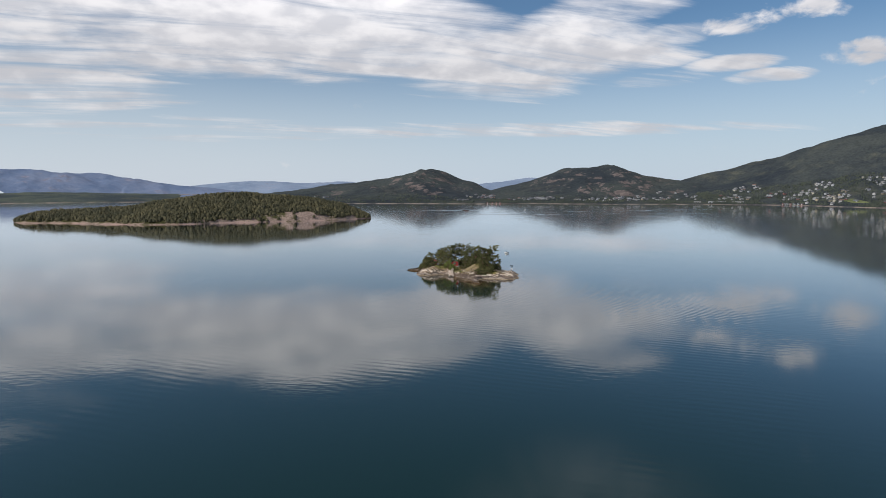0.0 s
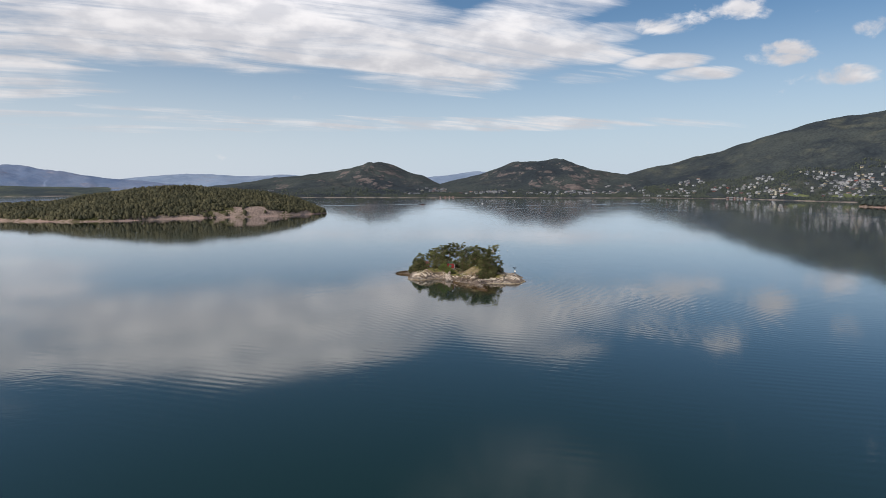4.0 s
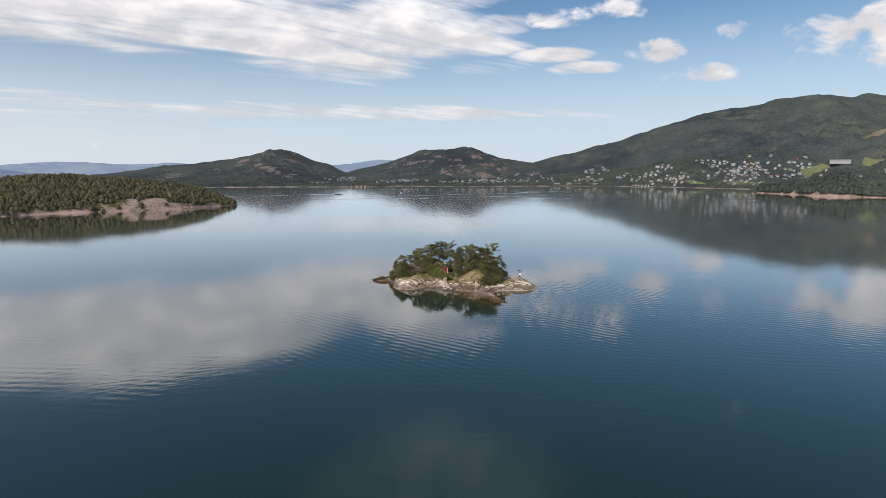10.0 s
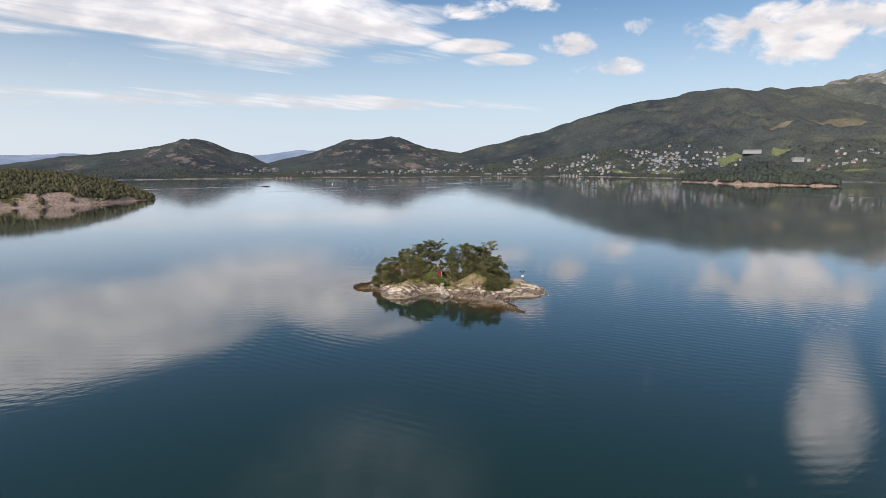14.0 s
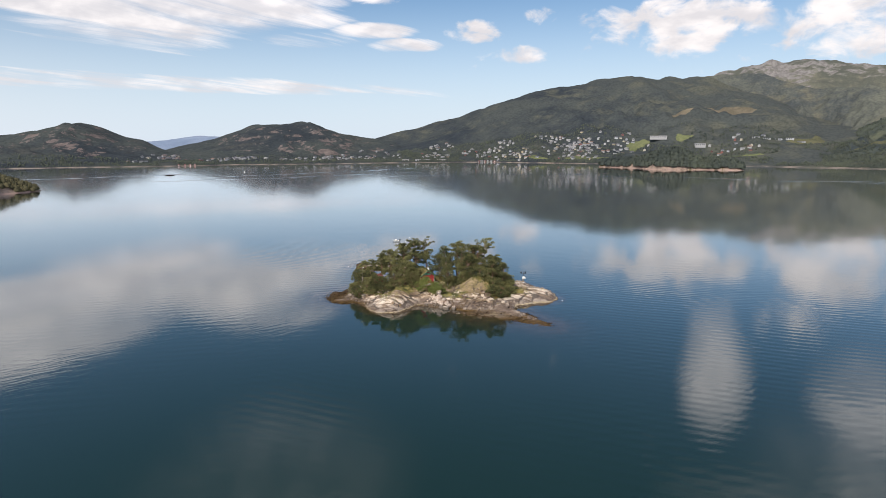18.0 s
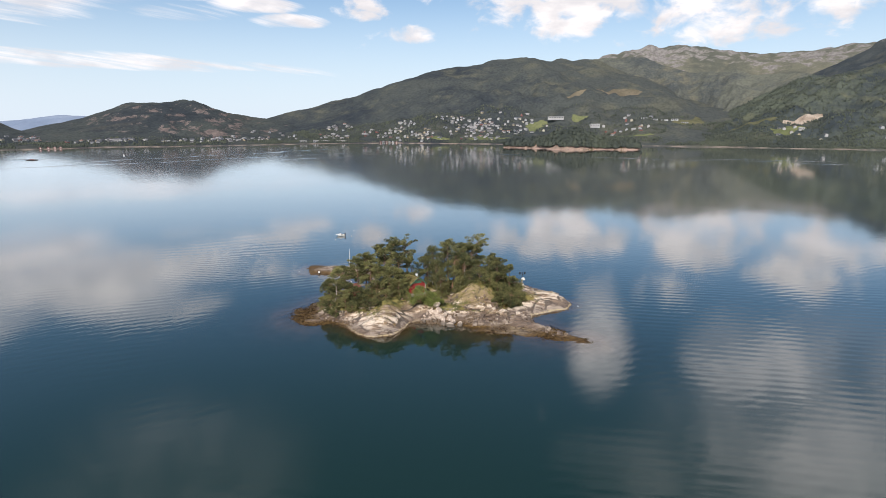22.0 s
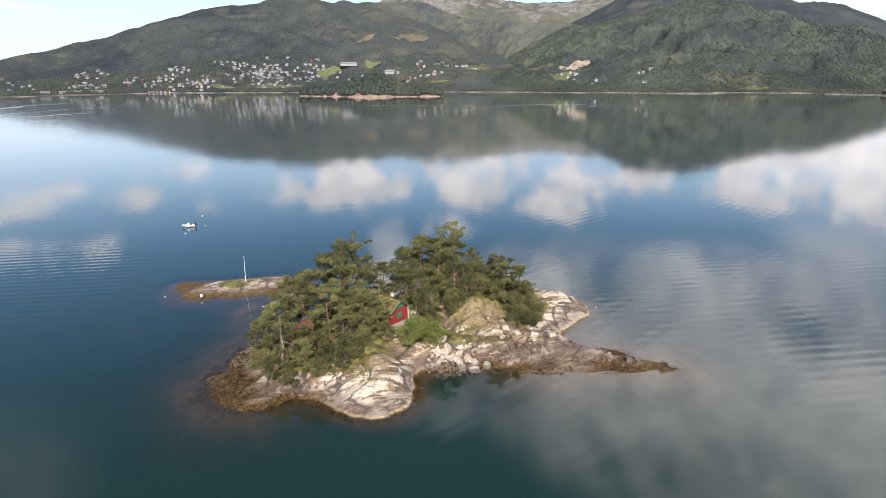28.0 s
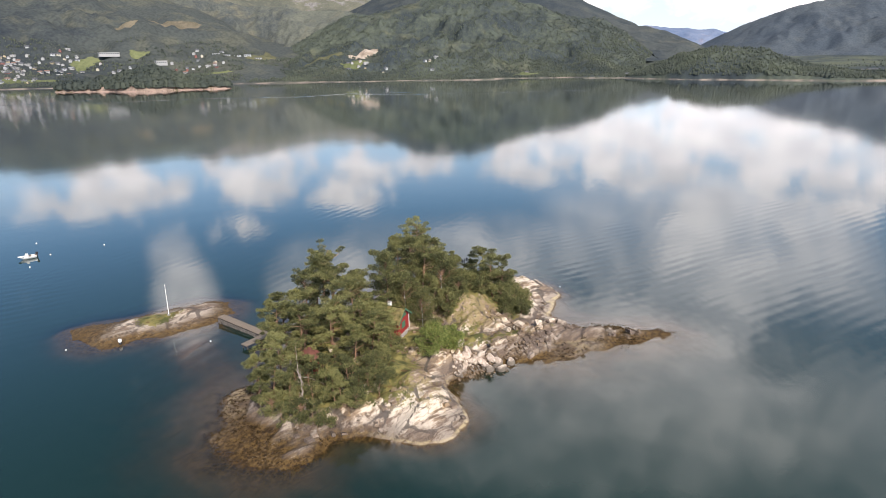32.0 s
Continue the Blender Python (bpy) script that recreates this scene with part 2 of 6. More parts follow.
def hill_build(dark, light, bare, bare_at, scale=1.0, beach=4.2, sand=(0.27, 0.22, 0.18), steep=0.0, grain=1.0, sunny=(0.150, 0.140, 0.075)):
    """Distant wooded slope: stands of darker and lighter wood, crowns as fine grain, paler patches painted as sunlit,
    bare rock by height and steepness.
    """
    def build(nt):
        co = place(nt)
        z = nd(nt, "ShaderNodeSeparateXYZ", {0: co}).outputs[2]
        big = fbm(nt, co, 0.0032 * scale, 4, 0.5, 0.6)
        mid = fbm(nt, mapped(nt, co, (1, 1, 2.2)), 0.016 * scale, 5, 0.55, 0.4)
        fine = fbm(nt, co, 0.11 * scale, 3, 0.6)
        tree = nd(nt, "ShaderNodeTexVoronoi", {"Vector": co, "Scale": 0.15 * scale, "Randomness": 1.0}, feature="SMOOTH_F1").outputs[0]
        n = mth(nt, "ADD", mth(nt, "MULTIPLY", big, 0.58), mth(nt, "ADD", mth(nt, "MULTIPLY", mid, 0.20), mth(nt, "MULTIPLY", fine, 0.22)))
        sun_side = nd(nt, "ShaderNodeAttribute", attribute_name="sunlit_flank").outputs["Fac"]
        c = mixc(nt, ramp(nt, mth(nt, "MULTIPLY_ADD", sun_side, 0.14, n), 0.40, 0.60), dark, light)
        # large paler patches: sunlight put into the slope colour
        sun_patch = mth(nt, "ADD", mth(nt, "MULTIPLY", fbm(nt, co, 0.0055 * scale, 5, 0.6, 0.8), 0.7), mth(nt, "MULTIPLY", mid, 0.3))
        c = mixc(nt, ramp(nt, mth(nt, "MULTIPLY_ADD", sun_side, 0.06, sun_patch), 0.52, 0.66, 0.0, 0.65), c, sunny)
        # gaps between crowns darkened, their shade painted into the colour
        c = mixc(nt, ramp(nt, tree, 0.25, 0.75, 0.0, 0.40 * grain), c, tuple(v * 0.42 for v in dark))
        stone = mixc(nt, ramp(nt, fbm(nt, mapped(nt, co, (1, 1, 0.5)), 0.05 * scale, 5, 0.65), 0.36, 0.62), tuple(v * 0.62 for v in bare), bare)
        b = mth(nt, "ADD", mth(nt, "ADD", mth(nt, "MULTIPLY", mid, 0.6), mth(nt, "MULTIPLY", big, 0.4)), mth(nt, "MULTIPLY", z, bare_at[1]))
        c = mixc(nt, ramp(nt, b, bare_at[0], bare_at[0] + 0.10), c, stone)
        if steep:
            nz = nd(nt, "ShaderNodeSeparateXYZ", {0: nd(nt, "ShaderNodeNewGeometry").outputs["True Normal"]}).outputs[2]
            face = mth(nt, "ADD", mth(nt, "SUBTRACT", 1.0, nz), mth(nt, "ADD", mth(nt, "MULTIPLY", mth(nt, "SUBTRACT", mid, 0.5), 0.55), mth(nt, "MULTIPLY", mth(nt, "SUBTRACT", fine, 0.5), 0.30)))
            c = mixc(nt, ramp(nt, face, steep, steep + 0.07, 0.0, 0.85), c, stone)
        own = nd(nt, "ShaderNodeAttribute", attribute_name="bare").outputs["Fac"]
        c = mixc(nt, ramp(nt, mth(nt, "MULTIPLY_ADD", mid, 1.6, own), 1.35, 1.55), c, mixc(nt, ramp(nt, fbm(nt, co, 0.15 * scale, 5), 0.38, 0.62), tuple(v * 0.6 for v in bare), bare))
        shore = ramp(nt, mth(nt, "ADD", z, mth(nt, "MULTIPLY", mid, 4.0)), beach, beach * 0.7)
        c = mixc(nt, mth(nt, "MULTIPLY", shore, ramp(nt, fbm(nt, co, 0.03, 3), 0.4, 0.6, 0.2, 1.0)), c, sand)
        return bsdf(nt, c, 0.95, mth(nt, "ADD", mth(nt, "MULTIPLY", tree, -0.8), mid), 1.5 / scale, 0.5, **{"Specular IOR Level": 0.05})
    return build


ROCK = mat("coastal_rock", rock_build)
# wood tones down to CRAGGY carry extra blue, painted in for air haze
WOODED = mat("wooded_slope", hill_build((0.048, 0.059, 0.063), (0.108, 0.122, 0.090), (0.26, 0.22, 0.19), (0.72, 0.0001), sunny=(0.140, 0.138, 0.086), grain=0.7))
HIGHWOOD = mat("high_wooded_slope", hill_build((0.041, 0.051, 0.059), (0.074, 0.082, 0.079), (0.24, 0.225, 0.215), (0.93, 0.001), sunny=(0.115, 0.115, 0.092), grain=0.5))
# ridge wood darkened: cloud shadow put into its colour
SHADED_SPRUCE = mat("cloud_shaded_spruce_slope", hill_build((0.035, 0.043, 0.051), (0.072, 0.080, 0.074), (0.21, 0.17, 0.15), (0.74, 0.0001), sunny=(0.122, 0.121, 0.088), grain=0.8))
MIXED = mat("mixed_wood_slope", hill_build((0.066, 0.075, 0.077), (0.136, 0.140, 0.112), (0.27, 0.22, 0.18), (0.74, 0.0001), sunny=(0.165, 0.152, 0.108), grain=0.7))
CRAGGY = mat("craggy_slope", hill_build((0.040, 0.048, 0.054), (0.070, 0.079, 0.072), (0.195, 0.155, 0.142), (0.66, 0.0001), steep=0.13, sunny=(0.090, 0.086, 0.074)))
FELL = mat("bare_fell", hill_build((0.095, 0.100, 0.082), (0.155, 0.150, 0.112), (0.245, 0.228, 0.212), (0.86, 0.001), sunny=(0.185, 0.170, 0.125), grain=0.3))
# the blue here is distance haze, mixed into the mountain's own colour
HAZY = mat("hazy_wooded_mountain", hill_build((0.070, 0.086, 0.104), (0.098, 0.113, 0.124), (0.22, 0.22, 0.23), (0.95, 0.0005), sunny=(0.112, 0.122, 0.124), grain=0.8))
# far ranges: blue air haze painted into the base colours
PALE_RANGE = mat("haze_tinted_pale_range", hill_build((0.205, 0.26, 0.35), (0.27, 0.325, 0.415), (0.33, 0.35, 0.42), (0.56, 0.0), sunny=(0.28, 0.335, 0.42), grain=0.2))
DISTANT = mat("haze_tinted_range", hill_build((0.135, 0.180, 0.275), (0.190, 0.228, 0.315), (0.27, 0.265, 0.33), (0.56, 0.0), sunny=(0.215, 0.25, 0.325), grain=0.2))
ISLE = mat("isle_ground", hill_build((0.05, 0.05, 0.02), (0.11, 0.10, 0.04), (0.35, 0.258, 0.210), (0.62, 0.0), scale=3.0, steep=0.16, beach=3.8, sand=(0.36, 0.25, 0.21)))
PINE_LEAF = foliage("pine_needles", (0.046, 0.054, 0.026), (0.312, 0.298, 0.118))
BIRCH_LEAF = foliage("birch_leaves", (0.058, 0.068, 0.030), (0.265, 0.250, 0.100))
MAPLE_LEAF = foliage("maple_leaves", (0.090, 0.120, 0.030), (0.300, 0.325, 0.100), 0.8)
HEATH_LEAF = foliage("heather_leaves", (0.035, 0.045, 0.015), (0.105, 0.085, 0.035), 0.9)
GRASS_LEAF = foliage("grass_blades", (0.070, 0.080, 0.024), (0.210, 0.190, 0.070), 0.7)
WEED_LEAF = foliage("seaweed_fronds", (0.034, 0.020, 0.008), (0.108, 0.068, 0.023), 0.8)
FAR_LEAF = foliage("wood_leaves", (0.064, 0.064, 0.036), (0.162, 0.142, 0.074), 0.03, 0.30)
# shore woods too have haze blue added to the leaf colour
SHORE_LEAF = foliage("shore_wood_leaves", (0.042, 0.053, 0.054), (0.110, 0.125, 0.086), 0.0075, 0.10)
BARK = plain("pine_bark", (0.27, 0.155, 0.095), 0.9, 0.5, 3)
GREY_BARK = plain("grey_dead_wood", (0.44, 0.37, 0.32), 0.9, 0.4, 3)
BIRCH_BARK = plain("birch_bark", (0.55, 0.53, 0.49), 0.8, 0.5, 4)


def water_build(nt):
    """Fjord water: mirror by Fresnel over dark green depth; clear where it is shallow."""
    co = place(nt)
    fac = nd(nt, "ShaderNodeAttribute", attribute_name="depth").outputs["Fac"]
    patch = ramp(nt, fbm(nt, mapped(nt, co, (1, 0.6, 1), (0, 0, radians(30))), 0.018, 3, 0.5), 0.40, 0.60, 0.12, 1.0)
    train = ramp(nt, fbm(nt, mapped(nt, co, (1.6, 1, 1), (0, 0, radians(-30))), 0.022, 3, 0.5), 0.42, 0.62, 0.08, 1.0)
    away = ramp(nt, nd(nt, "ShaderNodeVectorMath", {0: co, 1: (-40, -130, 0)}, operation="DISTANCE").outputs["Value"], 150.0, 300.0, 1.0, 0.05)
    near = 0.0
    for px_, py_, pr_ in ((-35, -98, 38), (48, -45, 36), (-15, 95, 45), (-62, -60, 22), (30, -84, 42), (75, -100, 48)):
        spot = ramp(nt, nd(nt, "ShaderNodeVectorMath", {0: co, 1: (px_, py_, 0)}, operation="DISTANCE").outputs["Value"], pr_ * 0.3, pr_ * 1.2, 0.9, 0.0)
        near = mth(nt, "MAXIMUM", near, spot)
    train = mth(nt, "MULTIPLY", train, away)
    # trains of long low swells, left by passing boats
    def swell(turn, length, bend):
        return nd(nt, "ShaderNodeTexWave", {"Vector": mapped(nt, co, (1, 1, 1), (0, 0, radians(turn))), "Scale": 0.314 / length, "Distortion": bend, "Detail": 2.0, "Detail Scale": 0.12, "Detail Roughness": 0.6},
                  wave_type="BANDS", bands_direction="Y").outputs[1]
    w4 = mth(nt, "MULTIPLY_ADD", swell(-20, 3.1, 9.0), 0.5, mth(nt, "MULTIPLY", fbm(nt, mapped(nt, co, (0.12, 0.5, 1), (0, 0, radians(-20))), 1.0, 1, 0.3, 0.4), 0.5))
    w6 = mth(nt, "MULTIPLY_ADD", swell(-52, 2.7, 8.0), 0.5, mth(nt, "MULTIPLY", fbm(nt, mapped(nt, co, (0.13, 0.5, 1), (0, 0, radians(-55))), 1.0, 1, 0.3, 0.3), 0.5))
    w5 = fbm(nt, mapped(nt, co, (0.22, 0.85, 1), (0, 0, radians(8))), 1.0, 1, 0.3, 0.3)
    w1 = fbm(nt, co, 0.42, 2, 0.45, 0.3)
    w2 = fbm(nt, co, 0.11, 2, 0.5)
    w3 = fbm(nt, co, 1.6, 2, 0.5)
    # boat wakes: narrow ruffled bands far out on the fjord
    sp = nd(nt, "ShaderNodeSeparateXYZ", {0: co})
    wob = mth(nt, "MULTIPLY", mth(nt, "SUBTRACT", fbm(nt, co, 0.006, 2), 0.5), 130.0)
    wake = None
    for wx0, wy0, turn, half, long in ((330, 900, 20, 12, 330), (240, 760, 12, 9, 300), (520, 620, -18, 7, 260), (700, 330, -62, 8, 300), (-60, 900, 5, 14, 140), (760, 60, -80, 6, 220)):
        ca, sa = math.cos(radians(turn)), math.sin(radians(turn))
        along = mth(nt, "MULTIPLY_ADD", sp.outputs[0], ca, mth(nt, "MULTIPLY_ADD", sp.outputs[1], sa, -(wx0 * ca + wy0 * sa)))
        off = mth(nt, "ADD", mth(nt, "MULTIPLY_ADD", sp.outputs[0], -sa, mth(nt, "MULTIPLY_ADD", sp.outputs[1], ca, wx0 * sa - wy0 * ca)), wob)
        one = mth(nt, "MULTIPLY", ramp(nt, mth(nt, "ABSOLUTE", off), half * 0.3, half, 1.0, 0.0), ramp(nt, mth(nt, "ABSOLUTE", along), long * 0.3, long, 1.0, 0.0))
        wake = one if wake is None else mth(nt, "MAXIMUM", wake, one)
    h = mth(nt, "ADD", mth(nt, "MULTIPLY", mth(nt, "MULTIPLY", w1, patch), 0.009),
            mth(nt, "ADD", mth(nt, "ADD", mth(nt, "MULTIPLY", mth(nt, "MULTIPLY", w4, train), 0.011), mth(nt, "MULTIPLY", mth(nt, "MULTIPLY", w6, near), 0.019)), mth(nt, "MULTIPLY", mth(nt, "MULTIPLY", w5, patch), 0.011)))
    h = mth(nt, "ADD", h,
            mth(nt, "ADD", mth(nt, "ADD", mth(nt, "MULTIPLY", wake, mth(nt, "MULTIPLY", fbm(nt, co, 0.022, 2), 1.3)), mth(nt, "MULTIPLY", w2, 0.010)), mth(nt, "MULTIPLY", w3, 0.003)))
    nrm = nd(nt, "ShaderNodeBump", {"Height": h, "Distance": 1.0, "Strength": 1.0}).outputs[0]
    deep = nd(nt, "ShaderNodeBsdfDiffuse", {"Color": (0.0080, 0.0258, 0.0205, 1)}).outputs[0]
    clear = nd(nt, "ShaderNodeBsdfTransparent", {"Color": (0.86, 0.82, 0.72, 1)}).outputs[0]
    see = mth(nt, "POWER", 2.718, mth(nt, "MULTIPLY", fac, -1.15))
    body = nd(nt, "ShaderNodeMixShader", {0: see, 1: deep, 2: clear}).outputs[0]
    gloss = nd(nt, "ShaderNodeBsdfGlossy", {"Color": (0.97, 0.97, 0.985, 1), "Roughness": ramp(nt, nd(nt, "ShaderNodeVectorMath", {0: co, 1: (230, 780, 0)}, operation="DISTANCE").outputs["Value"], 280.0, 680.0, 0.08, 0.055), "Normal": nrm}).outputs[0]
    facing = nd(nt, "ShaderNodeLayerWeight", {"Blend": 0.5, "Normal": nrm}).outputs["Facing"]
    fr = mth(nt, "MULTIPLY_ADD", mth(nt, "POWER", facing, 5.0), 1.28, 0.038, clamp=True)
    return nd(nt, "ShaderNodeMixShader", {0: fr, 1: body, 2: gloss}).outputs[0]


WATER = mat("fjord_water", water_build)

# ---- shape helpers ----
def _lattice(ix, iy, seed):
    h = (ix.astype(np.int64) * 374761393 + iy.astype(np.int64) * 668265263 + seed * 982451653) & 0x7FFFFFFF
    h = ((h ^ (h >> 13)) * 1274126177) & 0x7FFFFFFF
    return ((h ^ (h >> 16)) & 0xFFFFF) / 1048575.0


def vnoise(x, y, seed=0):
    """Smooth value noise from 0 to 1 on arrays."""
    ix, iy = np.floor(x), np.floor(y)
    fx, fy = x - ix, y - iy
    fx, fy = fx * fx * fx * (fx * (fx * 6 - 15) + 10), fy * fy * fy * (fy * (fy * 6 - 15) + 10)
    a, b = _lattice(ix, iy, seed), _lattice(ix + 1, iy, seed)
    c, d_ = _lattice(ix, iy + 1, seed), _lattice(ix + 1, iy + 1, seed)
    return (a * (1 - fx) + b * fx) * (1 - fy) + (c * (1 - fx) + d_ * fx) * fy


def fractal(x, y, scale, octaves=4, seed=0, gain=0.5):
    """Fractal noise, about -1 to 1; scale: metres across one feature."""
    total, amp, norm = 0.0, 1.0, 0.0
    for o in range(octaves):
        ca, sa = math.cos(o * 1.1), math.sin(o * 1.1)
        total = total + amp * (vnoise((x * ca - y * sa) / scale, (x * sa + y * ca) / scale, seed + o) * 2 - 1)
        norm += amp
        amp, scale = amp * gain, scale * 0.5
    return total / norm * 1.4


def mesh_np(name, verts, faces, material, smooth=True):
    """A mesh from arrays of places and of equal-sided faces."""
    verts, faces = np.asarray(verts, np.float32), np.asarray(faces, np.int32)
    me = bpy.data.meshes.new(name)
    n, k = faces.shape
    me.vertices.add(len(verts))
    me.vertices.foreach_set("co", verts.ravel())
    me.loops.add(n * k)
    me.loops.foreach_set("vertex_index", faces.ravel())
    me.polygons.add(n)
    me.polygons.foreach_set("loop_start", np.arange(0, n * k, k, dtype=np.int32))
    me.polygons.foreach_set("use_smooth", np.full(n, smooth))
    me.update(calc_edges=True)
    me.validate()
    me.materials.append(material)
    return me


def grid_faces(nx, ny):
    i = np.arange(nx * ny).reshape(ny, nx)
    return np.stack([i[:-1, :-1], i[:-1, 1:], i[1:, 1:], i[1:, :-1]], -1).reshape(-1, 4)


def set_attr(me, name, values):
    me.attributes.new(name, "FLOAT", "POINT").data.foreach_set("value", np.asarray(values, np.float32).ravel())


def part(name, bm, material, parent, label=""):
    """Links a bmesh, or a mesh, as one mesh object under a thing."""
    if isinstance(bm, bmesh.types.BMesh):
        me = bpy.data.meshes.new(name)
        bm.to_mesh(me)
        bm.free()
        me.materials.append(material)
    else:
        me = bm
    ob = new(name, me)
    ob.parent = parent
    if label:
        ob["label"] = label
    return ob


def thing(name, m, label, category, group="", kind=""):
    ob = new(name)
    ob.empty_display_size = 0.3
    ob.matrix_basis = m
    return tagged(ob, label, category, group, kind)


def box(bm, x, y, z, sx, sy, sz, bevel=0.0, m=None):
    """A box of full sizes round its middle, bevelled."""
    made = bmesh.ops.create_cube(bm, size=1.0, matrix=(m or Matrix()) @ Matrix.Translation((x, y, z)) @ Matrix.Diagonal((sx, sy, sz, 1)))
    if bevel:
        edges = list({e_ for v in made["verts"] for e_ in v.link_edges})
        bmesh.ops.bevel(bm, geom=edges, offset=bevel, segments=1, affect="EDGES")
    return bm


def tube(bm, points, radii, sides=8, cap=True):
    """A tapered tube along points."""
    rings = []
    for i, (p, r) in enumerate(zip(points, radii)):
        p = Vector(p)
        way = Vector(points[min(i + 1, len(points) - 1)]) - Vector(points[max(i - 1, 0)])
        q = way.to_track_quat("Z", "Y")
        rings.append([bm.verts.new(p + q @ Vector((r * math.cos(2 * math.pi * k / sides), r * math.sin(2 * math.pi * k / sides), 0))) for k in range(sides)])
    for a_, b_ in zip(rings, rings[1:]):
        for k in range(sides):
            bm.faces.new((a_[k], a_[(k + 1) % sides], b_[(k + 1) % sides], b_[k]))
    if cap:
        bm.faces.new(rings[0][::-1])
        bm.faces.new(rings[-1])
    return bm


def prism(bm, outline, depth, m=None, axis="y"):
    """A flat outline of (a, b), pushed along y (a is x, b is z)."""
    m = m or Matrix()
    front = [bm.verts.new(m @ Vector((a_, 0, b_))) for a_, b_ in outline]
    back = [bm.verts.new(m @ Vector((a_, depth, b_))) for a_, b_ in outline]
    n = len(outline)
    bm.faces.new(front)
    bm.faces.new(back[::-1])
    for i in range(n):
        bm.faces.new((front[i], back[i], back[(i + 1) % n], front[(i + 1) % n]))
    bmesh.ops.recalc_face_normals(bm, faces=bm.faces)
    return bm


def facets(x, y, size, seed, tilt=0.35, more=False):
    """Fractured slabs: each cell of a jittered lattice is a small tilted plane, about -0.5 to 0.5;
    with more, also each slab's own tone and how near a joint is (0 to 1)."""
    gx_, gy_ = x / size, y / size
    ix, iy = np.floor(gx_), np.floor(gy_)
    best, out = np.full(np.shape(x), 1e9), np.zeros(np.shape(x))
    other, tone = best.copy(), out.copy()
    for ox in (-1, 0, 1):
        for oy in (-1, 0, 1):
            cx, cy = ix + ox, iy + oy
            px, py = cx + _lattice(cx, cy, seed), cy + _lattice(cx, cy, seed + 1)
            q = (gx_ - px) ** 2 + (gy_ - py) ** 2
            h = (_lattice(cx, cy, seed + 2) - 0.5) + tilt * (2 * (_lattice(cx, cy, seed + 3) - 0.5) * (gx_ - px) + 2 * (_lattice(cx, cy, seed + 4) - 0.2) * (gy_ - py))
            near = q < best
            other = np.where(near, best, np.minimum(other, q))
            best, out = np.where(near, q, best), np.where(near, h, out)
            tone = np.where(near, _lattice(cx, cy, seed + 6), tone)
    return (out, tone, np.clip(1 - (np.sqrt(other) - np.sqrt(best)) / 0.16, 0, 1)) if more else out


# ---- the islet with the hut ----
def lumps(x, y, rows, k=1.5):
    """Distance inside the land, from rounded bars (x0, y0, x1, y1, r0, r1); blended softly."""
    total = None
    for x0, y0, x1, y1, r0, r1 in rows:
        dx, dy = x1 - x0, y1 - y0
        f = np.clip(((x - x0) * dx + (y - y0) * dy) / (dx * dx + dy * dy + 1e-9), 0, 1)
        s = r0 + (r1 - r0) * f - np.hypot(x - x0 - f * dx, y - y0 - f * dy)
        total = np.exp(s / k) if total is None else total + np.exp(s / k)
    return k * np.log(total + 1e-30)


def bumps(x, y, rows):
    return sum(h * np.exp(-((x - a_) ** 2 + (y - b_) ** 2) / (r * r)) for a_, b_, r, h in rows)


MAIN = ((-27.0, 6.0, -20, 11, 3.2, 5.0), (-19.0, -6, -20.0, 6, 5.0, 5.6), (-19.0, -8.6, -10, 0, 5.2, 7), (-17, 8, 4, 13, 7, 8.5), (-3, -7, 3, -20, 8, 5.0), (3, -20, 8, -27, 4.6, 4.4),
        (7.5, -29, 8.6, -38, 3.0, 2.2), (8.6, -39, 9.6, -43.4, 2.0, 1.0), (15, -17, 25.5, -20.5, 8.5, 7.6), (20, -8, 26.5, -8, 8, 7.5), (2, 5, 18, 0, 9, 9), (5, -12, 12, -10, 8, 8))
SHELF = ((-28.5, 8.0, -25, 13.0, 2.6, 2.8), (-25, 13.0, -18, 18.0, 2.6, 1.8), (1, -26, 6, -34, 2.4, 1.6), (6, -33, 9.5, -43.8, 1.6, 0.6))
SECOND = ((1, 49, 8, 40, 4.6, 4.8), (8, 40, 11, 38, 4.8, 3.4), (-1.5, 50, 0.5, 56.5, 3.0, 0.8))


def slabs(x, y):
    """The islet's joint pattern: relief, tone and joints of the large slabs, and of the small ones."""
    u, v = x * 0.85 - y * 0.53, x * 0.53 + y * 0.85
    wx_, wy_ = u + fractal(x, y, 5, 2, 12) * 0.7, v + fractal(x, y, 5, 2, 13) * 0.5
    return facets(wx_ * 0.45, wy_ * 1.1, 2.9, 11, 0.7, True), facets(wx_ * 0.62, wy_ * 1.2, 1.15, 21, 0.6, True)


